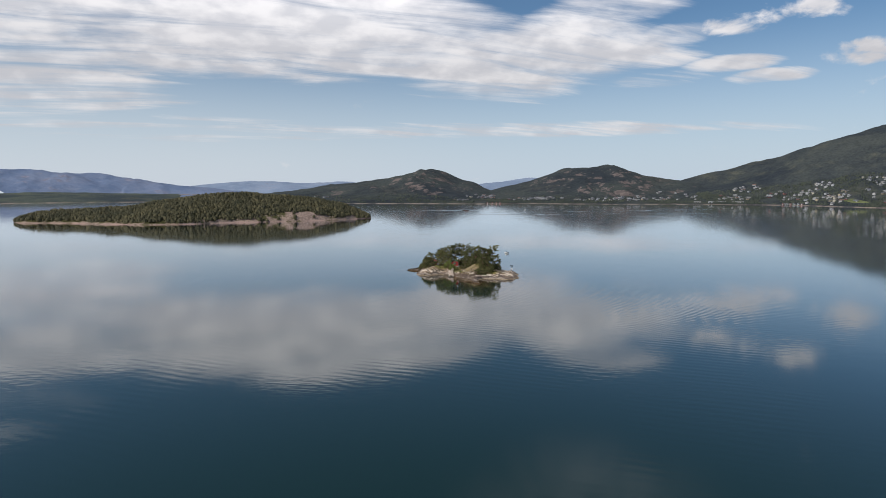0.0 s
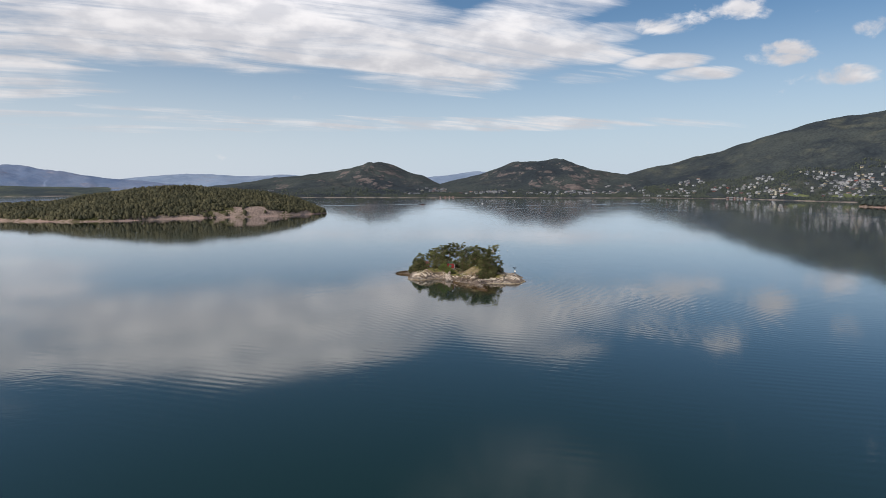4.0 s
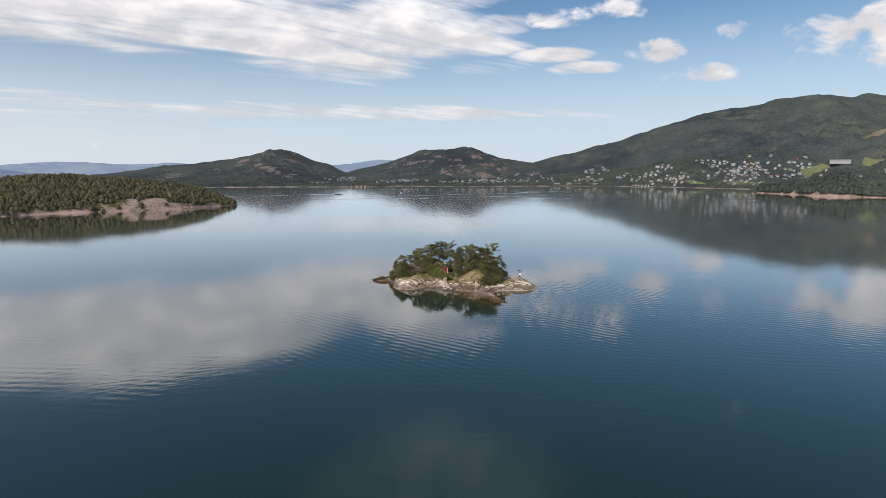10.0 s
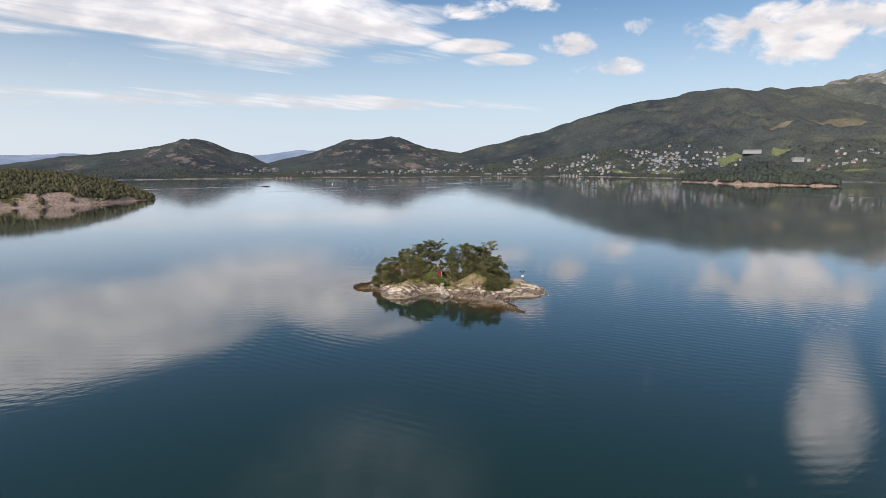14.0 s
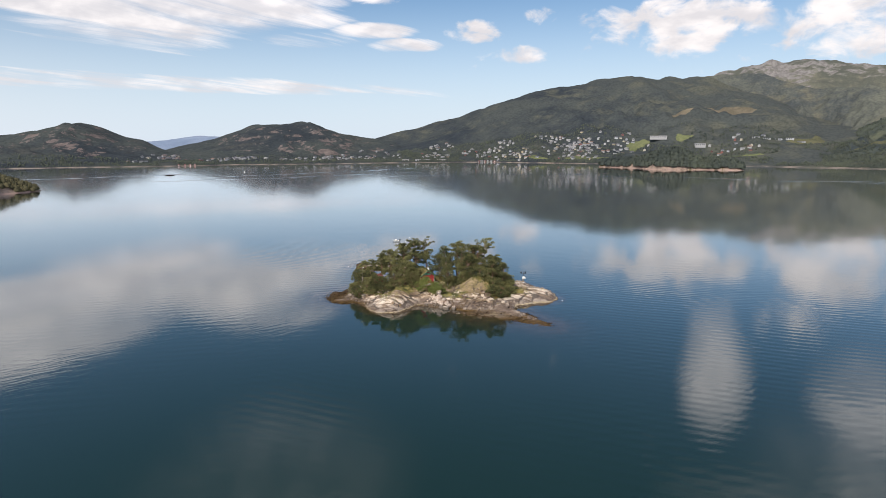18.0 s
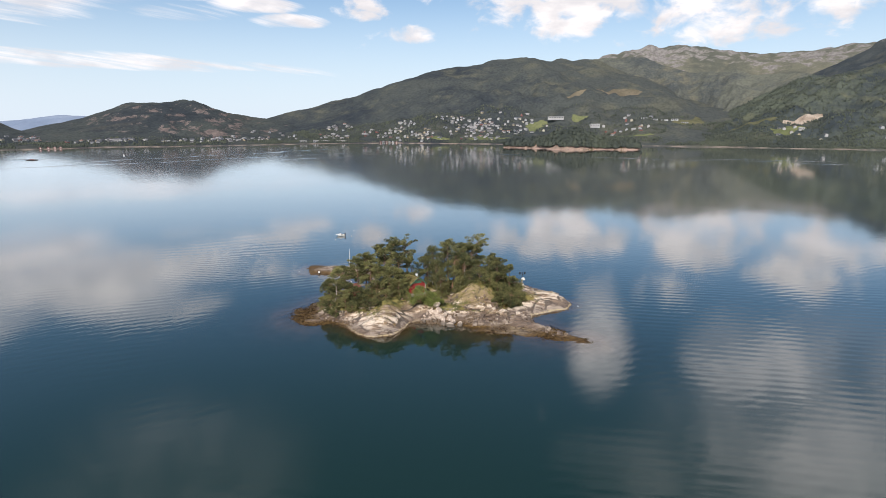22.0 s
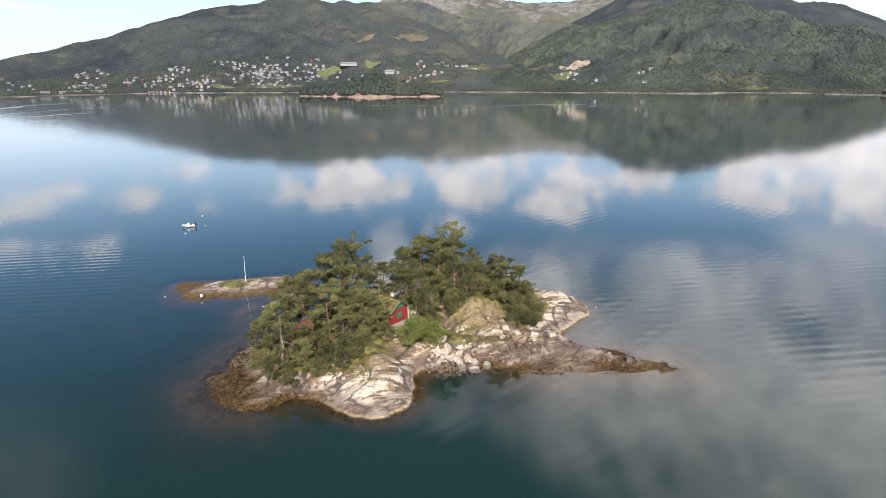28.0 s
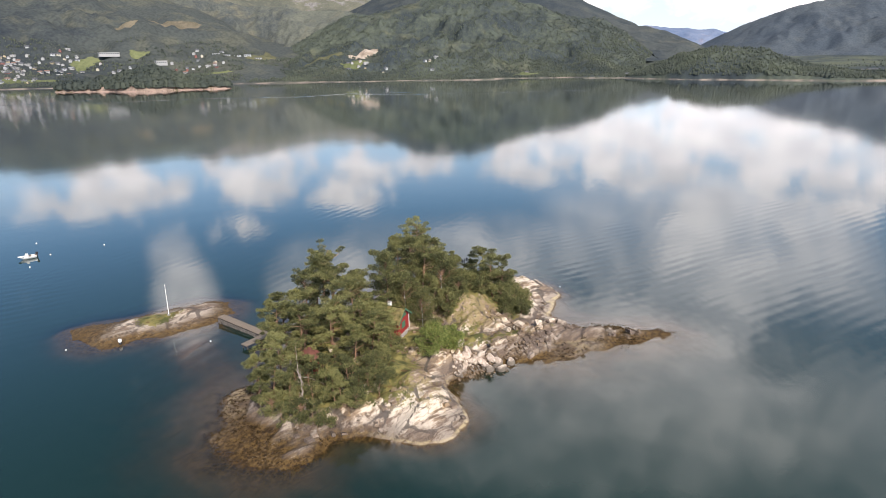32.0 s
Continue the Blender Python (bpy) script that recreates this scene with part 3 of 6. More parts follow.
def islet_z(x, y):
    """Height of the main islet and how far inside its shore a place lies."""
    s = lumps(x, y, MAIN) + fractal(x, y, 6, 5, 3, 0.62) * 1.15
    cap = 2.9 + bumps(x, y, ((-12.5, -7.0, 6.0, 3.0), (9.5, -12.5, 5.0, 3.4), (14, -8, 9, 1.6), (0, 4, 12, 1.4), (24, -14, 7, 0.2), (26, -9, 7, -0.6), (-18, 8, 8, 0.2)))
    cap = cap - 1.9 / (1 + np.exp(np.clip((y + 29) / 2.0, -40, 40))) - 1.6 * np.exp(-((x + 27) ** 2 + (y - 7) ** 2) / 30.0)
    cap = cap - 1.3 * np.exp(-((x + 7) ** 2 + (y + 13.5) ** 2) / 14.0)
    inner = np.clip(s, 0, None)
    z = cap * (1 - np.exp(-(inner / 3.9) ** 1.1)) * 1.08
    u, v = x * 0.85 - y * 0.53, x * 0.53 + y * 0.85
    (r1, _, j1), (r2, _, j2) = slabs(x, y)
    rough = r1 * 0.66 - j1 * 0.24 + r2 * 0.36 - j2 * 0.17 + (0.35 - np.abs(fractal(u * 0.5, v, 9, 3, 15))) * 0.8
    rough = rough * (1 + 0.7 * np.exp(-((x - 4) ** 2 + (y + 20) ** 2) / 50) + 0.4 * np.exp(-((x - 9) ** 2 + (y + 16) ** 2) / 30))
    z = z + rough * np.clip(inner / 2.4, 0, 1) * 0.85
    z = z + fractal(x, y, 0.9, 3, 31) * 0.05 * np.clip(inner, 0.3, 1)
    strata = 0.30 - np.abs(fractal(u * 0.22, v, 2.3, 2, 33, 0.5))
    z = z + strata * 0.50 * np.clip(inner / 1.5, 0, 1)
    pad = np.exp(-((x + 1.8) ** 2 + (y + 0.2) ** 2) / 16)
    z = z * (1 - pad) + 3.9 * pad
    low = np.where(s < 0, s * 0.30 - 0.035 * s * s, 0)
    low = np.maximum(low, np.clip(-1.25 + 0.16 * lumps(x, y, ((-17, 19, -3, 33, 5.5, 6.5),), 1.0), -9, -0.55) + fractal(x, y, 4, 3, 43) * 0.15)
    low = np.maximum(low, np.clip(-1.4 + 0.20 * lumps(x, y, ((0, -26, 6, -42, 5.0, 4.5), (16, -25, 14, -38, 4.0, 3.6)), 1.0), -9, -0.26) + fractal(x, y, 4, 3, 45) * 0.2)
    shelf = lumps(x, y, SHELF, 1.0) + fractal(x, y, 3, 4, 47) * 0.9
    low = np.maximum(low, np.clip(0.12 + shelf * 0.15, -9, 0.36) + fractal(x, y, 1.4, 3, 49) * 0.13)
    return np.where(s > 0, z + 0.02, np.maximum(low, -9) + fractal(x, y, 3, 3, 41) * 0.25 * np.clip(-s, 0, 1)), s


def second_z(x, y):
    s = lumps(x, y, SECOND, 1.2) + fractal(x, y, 4, 4, 53) * 0.8
    inner = np.clip(s, 0, None)
    z = 1.9 * (1 - np.exp(-inner / 3.4)) + facets(x * 0.6 + fractal(x, y, 4, 2, 62), y * 1.2, 2.4, 61, 0.8) * 0.4 * np.clip(inner / 2, 0, 1) + fractal(x, y, 0.9, 2, 63) * 0.08
    low = np.where(s > -2.2, 0.06 + s * 0.10 + fractal(x, y, 1.5, 3, 65) * 0.16, -0.16 + (s + 2.2) * 0.4)
    return np.where(s > 0, z + 0.05, np.maximum(low, -9)), s


def land_z(x, y):
    a_, b_ = islet_z(np.asarray(x, float), np.asarray(y, float)), second_z(np.asarray(x, float), np.asarray(y, float))
    return np.maximum(a_[0], b_[0])


def ground(x, y):
    return float(land_z(np.array([x]), np.array([y]))[0])


def rock_islet(name, x0, x1, y0, y1, step, zf, label):
    xs, ys = np.arange(x0, x1, step), np.arange(y0, y1, step)
    gx, gy = np.meshgrid(xs, ys)
    z, s = zf(gx, gy)
    for _ in range(3):
        z[1:-1] = z[1:-1] * 0.5 + (z[:-2] + z[2:]) * 0.25
        z[:, 1:-1] = z[:, 1:-1] * 0.5 + (z[:, :-2] + z[:, 2:]) * 0.25
    jx, jy = fractal(gx, gy, 0.9, 2, 71) * 0.15, fractal(gx, gy, 0.9, 2, 81) * 0.15
    me = mesh_np(name, np.stack([gx + jx, gy + jy, z], -1).reshape(-1, 3), grid_faces(len(xs), len(ys)), ROCK, False)
    ob = tagged(new(name, me), label, "islet", kind="structure")
    return ob, me, gx, gy, z, s


isl, me, gx, gy, z, s = rock_islet("islet", -46, 46, -60, 33, 0.25, islet_z, "pale banded rock islet with grass, dark tidal band and brown weed")
gz, gxx = np.gradient(z, 0.25)
slope = np.hypot(gz, gxx)
grass = np.clip((s - 2.6) / 3.0, 0, 1) * np.clip(1.45 - slope * 0.6, 0, 1) * (0.95 + 0.3 * fractal(gx, gy, 7, 3, 91))
grass = grass + 0.95 * np.exp(-((gx + 12.5) ** 2 + (gy + 4.0) ** 2) / 18) + 0.5 * np.exp(-((gx - 3) ** 2 + (gy - 8) ** 2) / 20) + 0.4 * np.exp(-((gx + 4) ** 2 + (gy + 4.5) ** 2) / 10)
grass = grass * (1 - 0.8 * np.exp(-((gx + 16) ** 2 + (gy + 9) ** 2) / 30)) * (1 - np.clip((gx - 19) / 5, 0, 1) * 0.85) * (1 - 0.25 * np.exp(-((gx - 8) ** 2 + (gy + 17) ** 2) / 60)) - 0.52 * np.exp(-((gx - 5) ** 2 + (gy + 12.5) ** 2) / 36) + 0.35 * np.exp(-((gx - 9) ** 2 + (gy + 20) ** 2) / 14)
weed = np.clip(1.4 - z * 1.6, 0, 1) * (1.3 * np.exp(-((gx + 28) ** 2 + (gy - 8) ** 2) / 170) + 1.1 * np.clip((-31 - gy) / 5, 0, 1) * (gx < 13) + np.exp(-((gx + 1) ** 2 + (gy + 24) ** 2) / 60) + np.exp(-((gx + 6) ** 2 + (gy + 15.5) ** 2) / 30))
(_, t1, j1), (_, t2, j2) = slabs(gx, gy)
knoll = np.exp(-((gx - 6.5) ** 2 + (gy + 13) ** 2) / 60)
set_attr(me, "slab", t1 * 0.6 + t2 * 0.4)
set_attr(me, "knoll", knoll)
set_attr(me, "joint", np.maximum(j1, j2 * 0.5))
set_attr(me, "grass", grass)
COVE = ((-9.0, -12.0, -6.6, -15.5, 2.2, 2.0), (-6.6, -15.5, -2.4, -19.4, 2.0, 2.4), (-2.4, -19.4, 2.6, -25.0, 2.4, 2.8), (2.6, -25.0, 7.0, -32.0, 2.8, 2.4))


def cove_wet(x, y):
    """How far the weedy tidal band climbs the stones round the cove."""
    return 1.7 * np.clip(lumps(x, y, COVE, 0.5) * 0.6 + 0.35 + fractal(x, y, 2, 3, 95) * 0.3, 0, 1) + 0.35 * (y < -30)


set_attr(me, "wet", cove_wet(gx, gy))
set_attr(me, "weed", np.clip(weed, 0, 1))
isl2, me2, hx, hy, z2, s2 = rock_islet("islet_skerry", -18, 28, 22.0, 70, 0.4, second_z, "low pale rock skerry with a grass tuft and brown weed")
(_, t1, j1), (_, t2, j2) = slabs(hx, hy)
set_attr(me2, "slab", t1 * 0.5 + t2 * 0.4 + 0.12)
set_attr(me2, "joint", np.maximum(j1, j2 * 0.5))
set_attr(me2, "grass", np.exp(-((hx - 4.0) ** 2 + (hy - 45.0) ** 2) / 7) * 1.5 + 0.6 * np.exp(-((hx - 6.5) ** 2 + (hy - 42) ** 2) / 4))
set_attr(me2, "weed", np.clip(1.45 - z2 * 1.5 + 0.9 * np.exp(-((hx + 1) ** 2 + (hy - 53) ** 2) / 30), 0, 1) * 0.95)

bed = mesh_np("seabed", [(-4950, -4950, -9.6), (4950, -4950, -9.6), (4950, 4950, -9.6), (-4950, 4950, -9.6)], [(0, 1, 2, 3)], ROCK, False)
tagged(new("seabed", bed), "dark seabed under the fjord", "seabed", kind="structure")

# ---- water ----
ring = np.concatenate([[-4950, -4000, -3000, -2000, -1400, -1000, -700, -450, -300, -200, -140, -100], np.arange(-72, 84, 1.0), [100, 140, 200, 300, 450, 700, 1000, 1400, 2000, 3000, 4000, 4950]])
wx, wy = np.meshgrid(ring, ring)
wme = mesh_np("water", np.stack([wx, wy, np.zeros_like(wx)], -1).reshape(-1, 3), grid_faces(len(ring), len(ring)), WATER)
set_attr(wme, "depth", np.clip(-land_z(wx, wy), 0, 9))
tagged(new("water", wme), "calm dark blue-green fjord water mirroring clouds and shores", "water", kind="structure")


# ---- hills and shores ----
def spread(rows, s):
    """Smooth values along rows of control points, s from 0 to 1."""
    rows = np.asarray(rows, float)
    t_ = np.linspace(0, 1, len(rows))
    fine = np.linspace(0, 1, 40 * len(rows))
    out = []
    for c in range(rows.shape[1]):
        v = np.interp(fine, t_, rows[:, c])
        k = np.ones(25) / 25
        v = np.convolve(np.pad(v, 12, mode="edge"), k, mode="valid")
        out.append(np.interp(s, fine, v))
    return np.stack(out, -1)


class Slope:
    """A hillside from a shore line up to a crest and down behind it."""

    def __init__(self, name, shore, crest, material, label, ns=160, nu=60, curve=1.5, rough=0.10, grain=160, seed=0, top=1.35, wobble=25, cliff=0.0, tuck=0.0):
        self.cliff, self.tuck = cliff, tuck
        self.shore, self.crest, self.curve, self.rough, self.grain, self.seed, self.wobble = shore, crest, curve, rough, grain, seed, wobble
        s_, u_ = np.meshgrid(np.linspace(0, 1, ns), np.concatenate([[-0.03], np.linspace(0, top, nu)]))
        self.me = mesh_np(name, self.at(s_, u_).reshape(-1, 3), grid_faces(ns, nu + 1), material)
        self.ob = tagged(new(name, self.me), label, "hill", kind="structure")

    def at(self, s_, u_):
        s_, u_ = np.asarray(s_, float), np.asarray(u_, float)
        a_, b_ = spread(self.shore, s_), spread(self.crest, s_)
        x = a_[..., 0] + (b_[..., 0] - a_[..., 0]) * u_
        y = a_[..., 1] + (b_[..., 1] - a_[..., 1]) * u_
        keep = np.clip(1 - u_, 0, 1)
        x, y = x + fractal(x, y, 120, 4, self.seed + 5) * self.wobble * keep, y + fractal(x, y, 120, 4, self.seed + 9) * self.wobble * keep
        u1 = np.clip(u_, 0, 1)
        st = np.clip((u1 - 0.30) / 0.5, 0, 1)
        f = (1 - self.cliff) * u1 ** self.curve + self.cliff * st * st * (3 - 2 * st)
        f = np.where(u_ <= 1, f, 1 - np.clip(u_ - 1, 0, 1) * 0.9)
        bow = np.clip(u_, 0, 1) * np.clip(1.03 - u_, 0, 1) * 1.35
        n = fractal(x, y, self.grain * 2.2, 6, self.seed + 1, 0.55)
        crag = np.abs(fractal(x, y, self.grain, 5, self.seed + 2))
        fold = 0.35 - np.abs(fractal(x, y, self.grain * 1.3, 4, self.seed + 3, 0.6))
        z = b_[..., 2] * (f + self.rough * 3.6 * bow * fold + self.rough * 3.2 * bow * n - self.rough * 2.0 * bow * (crag - 0.3)) + fractal(x, y, self.grain * 0.5, 4, self.seed + 7) * (2.0 + b_[..., 2] * 0.03) * np.clip(u_ * 3, 0, 1)
        z = np.where(u_ < 0, -3.0, np.maximum(z, 0) + 1.0 + 2.0 * np.clip(u_ * 20, 0, 1))
        if self.tuck:    # this end runs in under the next hill
            z = z - 30.0 * np.clip(1 - s_ / self.tuck, 0, 1)
        return np.stack([x, y, z], -1)


HILL_A = Slope("hill_a", ((-900, 1560), (-600, 1450), (-413, 1410), (-187, 1437), (-64, 1432), (100, 1410), (170, 1420)),
               ((-800, 2150, 10), (-560, 2240, 45), (-400, 2275, 72), (-270, 2288, 86), (-190, 2296, 102), (-110, 2301, 130), (-50, 2302, 116), (20, 2303, 84), (80, 2302, 71), (125, 2300, 48), (190, 2290, 24)),
               CRAGGY, "dark wooded hill with bare rock faces above the shore", seed=100, curve=1.15, rough=0.16, cliff=0.4, ns=220, nu=90)
HILL_B = Slope("hill_b", ((60, 1415), (281, 1430), (441, 1377), (600, 1360), (760, 1370), (880, 1320)),
               ((120, 2275, 24), (215, 2263, 43), (310, 2252, 64), (400, 2240, 95), (481, 2227, 124), (570, 2205, 123), (664, 2186, 137), (732, 2167, 104), (797, 2147, 82), (902, 2111, 76), (980, 2085, 60), (1060, 2060, 60)),
               CRAGGY, "steep rocky hill with reddish bare cliffs and wood", seed=140, curve=1.2, rough=0.14, cliff=0.7, ns=220, nu=90)
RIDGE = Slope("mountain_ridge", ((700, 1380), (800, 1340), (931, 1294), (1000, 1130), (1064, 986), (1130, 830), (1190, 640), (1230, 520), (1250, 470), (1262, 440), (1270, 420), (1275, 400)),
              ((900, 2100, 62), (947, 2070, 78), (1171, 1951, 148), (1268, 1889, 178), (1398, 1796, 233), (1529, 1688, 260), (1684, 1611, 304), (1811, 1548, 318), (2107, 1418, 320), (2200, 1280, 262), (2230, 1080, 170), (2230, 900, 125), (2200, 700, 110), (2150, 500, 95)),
              SHADED_SPRUCE, "long wooded mountain ridge rising behind the shore town", seed=200, curve=1.3, rough=0.13, grain=200, ns=300, nu=110, tuck=0.03)
# lighter towards the inner valley: sunlight painted into the wood colour
s_, u_ = np.meshgrid(np.linspace(0, 1, 300), np.linspace(0, 1.35, 111))
set_attr(RIDGE.me, "sunlit_flank", np.clip((s_ - 0.36) / 0.2, 0, 1) * np.clip(1.25 - 0.4 * u_, 0, 1))
HILL_D = Slope("hill_d", ((1240, 520), (1262, 430), (1275, 330), (1300, 200), (1322, 76), (1400, -40), (1420, -140), (1330, -250)),
               ((2006, 800, 85), (2047, 675, 160), (2075, 590, 197), (2110, 450, 216), (2149, 242, 258), (2150, 130, 262), (2090, 20, 240), (2010, -153, 174), (1998, -279, 154), (1988, -351, 117), (1975, -440, 45)),
               WOODED, "steep green wooded hill with a pale gravel cutting", seed=300, curve=1.2, rough=0.20, grain=130, ns=280, nu=110)
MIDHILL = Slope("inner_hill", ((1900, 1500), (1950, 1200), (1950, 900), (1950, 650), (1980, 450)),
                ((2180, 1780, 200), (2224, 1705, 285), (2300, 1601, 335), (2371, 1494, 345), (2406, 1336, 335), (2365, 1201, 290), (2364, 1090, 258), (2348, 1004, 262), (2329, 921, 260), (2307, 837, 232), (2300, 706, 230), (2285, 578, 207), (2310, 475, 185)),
                MIXED, "wooded mountain flank with spurs and patches painted paler as sunlit", seed=250, curve=1.0, rough=0.14, grain=150, ns=200, nu=80)
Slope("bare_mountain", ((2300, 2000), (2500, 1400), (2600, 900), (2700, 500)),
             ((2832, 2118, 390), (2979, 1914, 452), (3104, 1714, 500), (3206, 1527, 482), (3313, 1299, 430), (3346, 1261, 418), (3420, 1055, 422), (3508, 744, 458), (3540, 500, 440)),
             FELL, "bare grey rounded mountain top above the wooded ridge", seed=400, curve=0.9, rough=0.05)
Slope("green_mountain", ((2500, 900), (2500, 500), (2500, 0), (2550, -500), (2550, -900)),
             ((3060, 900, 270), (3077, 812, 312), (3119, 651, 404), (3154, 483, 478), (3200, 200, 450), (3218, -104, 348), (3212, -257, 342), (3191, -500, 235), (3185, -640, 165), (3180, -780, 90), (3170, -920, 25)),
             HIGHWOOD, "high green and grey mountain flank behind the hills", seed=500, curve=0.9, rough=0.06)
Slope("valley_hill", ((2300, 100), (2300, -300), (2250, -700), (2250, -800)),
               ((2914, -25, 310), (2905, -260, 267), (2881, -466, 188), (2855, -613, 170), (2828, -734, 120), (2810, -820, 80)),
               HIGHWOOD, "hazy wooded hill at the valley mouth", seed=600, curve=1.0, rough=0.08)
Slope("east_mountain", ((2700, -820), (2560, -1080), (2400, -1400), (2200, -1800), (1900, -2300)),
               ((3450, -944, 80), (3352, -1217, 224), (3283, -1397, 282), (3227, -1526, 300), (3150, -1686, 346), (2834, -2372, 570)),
               HAZY, "mountain on the far side of the valley, tinted blue-green as haze", seed=700, curve=1.1, rough=0.08)
LOW = Slope("wooded_headland", ((1330, -245), (1240, -290), (1189, -330), (1120, -440), (1064, -539), (1050, -640), (1040, -800)),
            ((1420, -300, 12), (1330, -370, 48), (1300, -430, 62), (1270, -510, 54), (1245, -585, 24), (1230, -680, 8), (1230, -850, 6)),
            WOODED, "low wooded headland by the valley mouth", seed=800, curve=0.6, rough=0.10, grain=60, nu=40)
FLAT = Slope("valley_floor", ((1360, -150), (1300, -290), (1260, -420), (1200, -560), (1120, -760), (1060, -950)), ((2400, -330, 34), (2400, -600, 30), (2400, -760, 34), (2350, -1000, 36), (2250, -1250, 36)),
             WOODED, "flat farmed valley floor with fields", seed=830, curve=1.0, rough=0.03, wobble=8)
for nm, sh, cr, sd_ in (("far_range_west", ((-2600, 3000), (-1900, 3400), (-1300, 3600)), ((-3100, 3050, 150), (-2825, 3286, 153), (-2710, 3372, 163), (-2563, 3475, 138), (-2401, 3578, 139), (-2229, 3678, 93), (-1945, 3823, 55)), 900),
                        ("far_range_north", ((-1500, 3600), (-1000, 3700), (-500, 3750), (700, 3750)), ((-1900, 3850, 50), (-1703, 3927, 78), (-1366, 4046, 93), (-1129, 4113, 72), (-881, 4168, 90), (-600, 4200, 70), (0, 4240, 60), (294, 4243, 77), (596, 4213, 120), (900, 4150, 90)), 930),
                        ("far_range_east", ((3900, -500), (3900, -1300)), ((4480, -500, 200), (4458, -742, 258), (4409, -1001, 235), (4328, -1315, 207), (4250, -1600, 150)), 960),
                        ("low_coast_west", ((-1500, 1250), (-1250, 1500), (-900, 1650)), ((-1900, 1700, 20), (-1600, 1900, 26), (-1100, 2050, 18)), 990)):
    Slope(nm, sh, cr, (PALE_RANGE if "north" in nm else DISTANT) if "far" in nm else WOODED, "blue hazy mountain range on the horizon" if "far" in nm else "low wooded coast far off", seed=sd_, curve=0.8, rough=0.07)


# ---- wooded islands ----
FAR_ISLE = ((-590, 515, -420, 530, 50, 95), (-420, 540, -250, 610, 105, 95), (-250, 610, -190, 620, 78, 46))
WOOD_ISLET = ((905, 800, 935, 640, 8, 40), (935, 640, 985, 535, 38, 12))


def isle(name, rows, peaks, x0, x1, y0, y1, step, height, label, seed):
    xs, ys = np.arange(x0, x1, step), np.arange(y0, y1, step)
    gx_, gy_ = np.meshgrid(xs, ys)

    def zf(x, y):
        s_ = lumps(x, y, rows, 6) + fractal(x, y, 60, 5, seed) * 9
        inner = np.clip(s_, 0, None)
        return np.where(s_ > 0, height * (1 - np.exp(-inner / 30.0)) * (0.55 + bumps(x, y, peaks)) + 1.8 * (1 - np.exp(-inner / 3)) + fractal(x, y, 30, 4, seed + 3) * np.clip(inner / 30, 0, 1) * height * 0.10, np.maximum(s_ * 0.3, -4)) + 4.0 * np.exp(-((x + 226) / 36) ** 2 - ((y - 527 - 0.3 * (x + 240)) / 11) ** 2) * np.clip(inner / 7, 0, 1), s_
    z_, s_ = zf(gx_, gy_)
    me_ = mesh_np(name, np.stack([gx_, gy_, z_], -1).reshape(-1, 3), grid_faces(len(xs), len(ys)), ISLE)
    set_attr(me_, "bare", np.exp(-(((gx_ + 226) / 48) ** 2 + ((gy_ - 523 - 0.3 * (gx_ + 240)) / 17) ** 2)) * 0.95)
    tagged(new(name, me_), label, "island", kind="structure")
    return zf


far_zf = isle("wooded_island", FAR_ISLE, ((-380, 585, 115, 0.80), (-300, 600, 80, 0.42), (-205, 610, 55, 0.42)), -690, -110, 390, 740, 3.0, 24, "large pine-covered island with a bare rocky shore", 1001)
islet_zf = isle("wooded_islet", WOOD_ISLET, ((935, 640, 70, 0.5),), 860, 1010, 490, 850, 3.0, 40, "low wooded islet with a pale stony shore", 1101)


# ---- trees ----
def sprays(rng, centres, radii, count, length, width, flat=0.5, lift=0.5):
    """Small two-winged leaf sprays scattered through soft clumps: places and triangles."""
    c = np.repeat(np.asarray(centres, float), count, 0)
    r = np.repeat(np.asarray(radii, float), count)
    n = len(c)
    v = rng.normal(size=(n, 3))
    v /= np.linalg.norm(v, axis=1)[:, None]
    p = c + v * (r * rng.uniform(0.35, 1.05, n) ** 0.7)[:, None] * np.array([1, 1, flat])
    out = v * np.array([1, 1, 0.5]) + rng.normal(size=(n, 3)) * 0.6 + np.array([0, 0, lift])
    out /= np.linalg.norm(out, axis=1)[:, None]
    side = np.cross(out, rng.normal(size=(n, 3)))
    side /= np.linalg.norm(side, axis=1)[:, None] + 1e-9
    ln, wd = (length * rng.uniform(0.6, 1.3, n))[:, None], (width * rng.uniform(0.6, 1.3, n))[:, None]
    droop = np.array([0, 0, -0.18]) * ln
    verts = np.stack([p - out * ln * 0.3, p + side * wd + out * ln * 0.25, p + out * ln + droop, p - side * wd + out * ln * 0.25], 1)
    faces = np.arange(n * 4).reshape(n, 4)
    return verts.reshape(-1, 3), faces


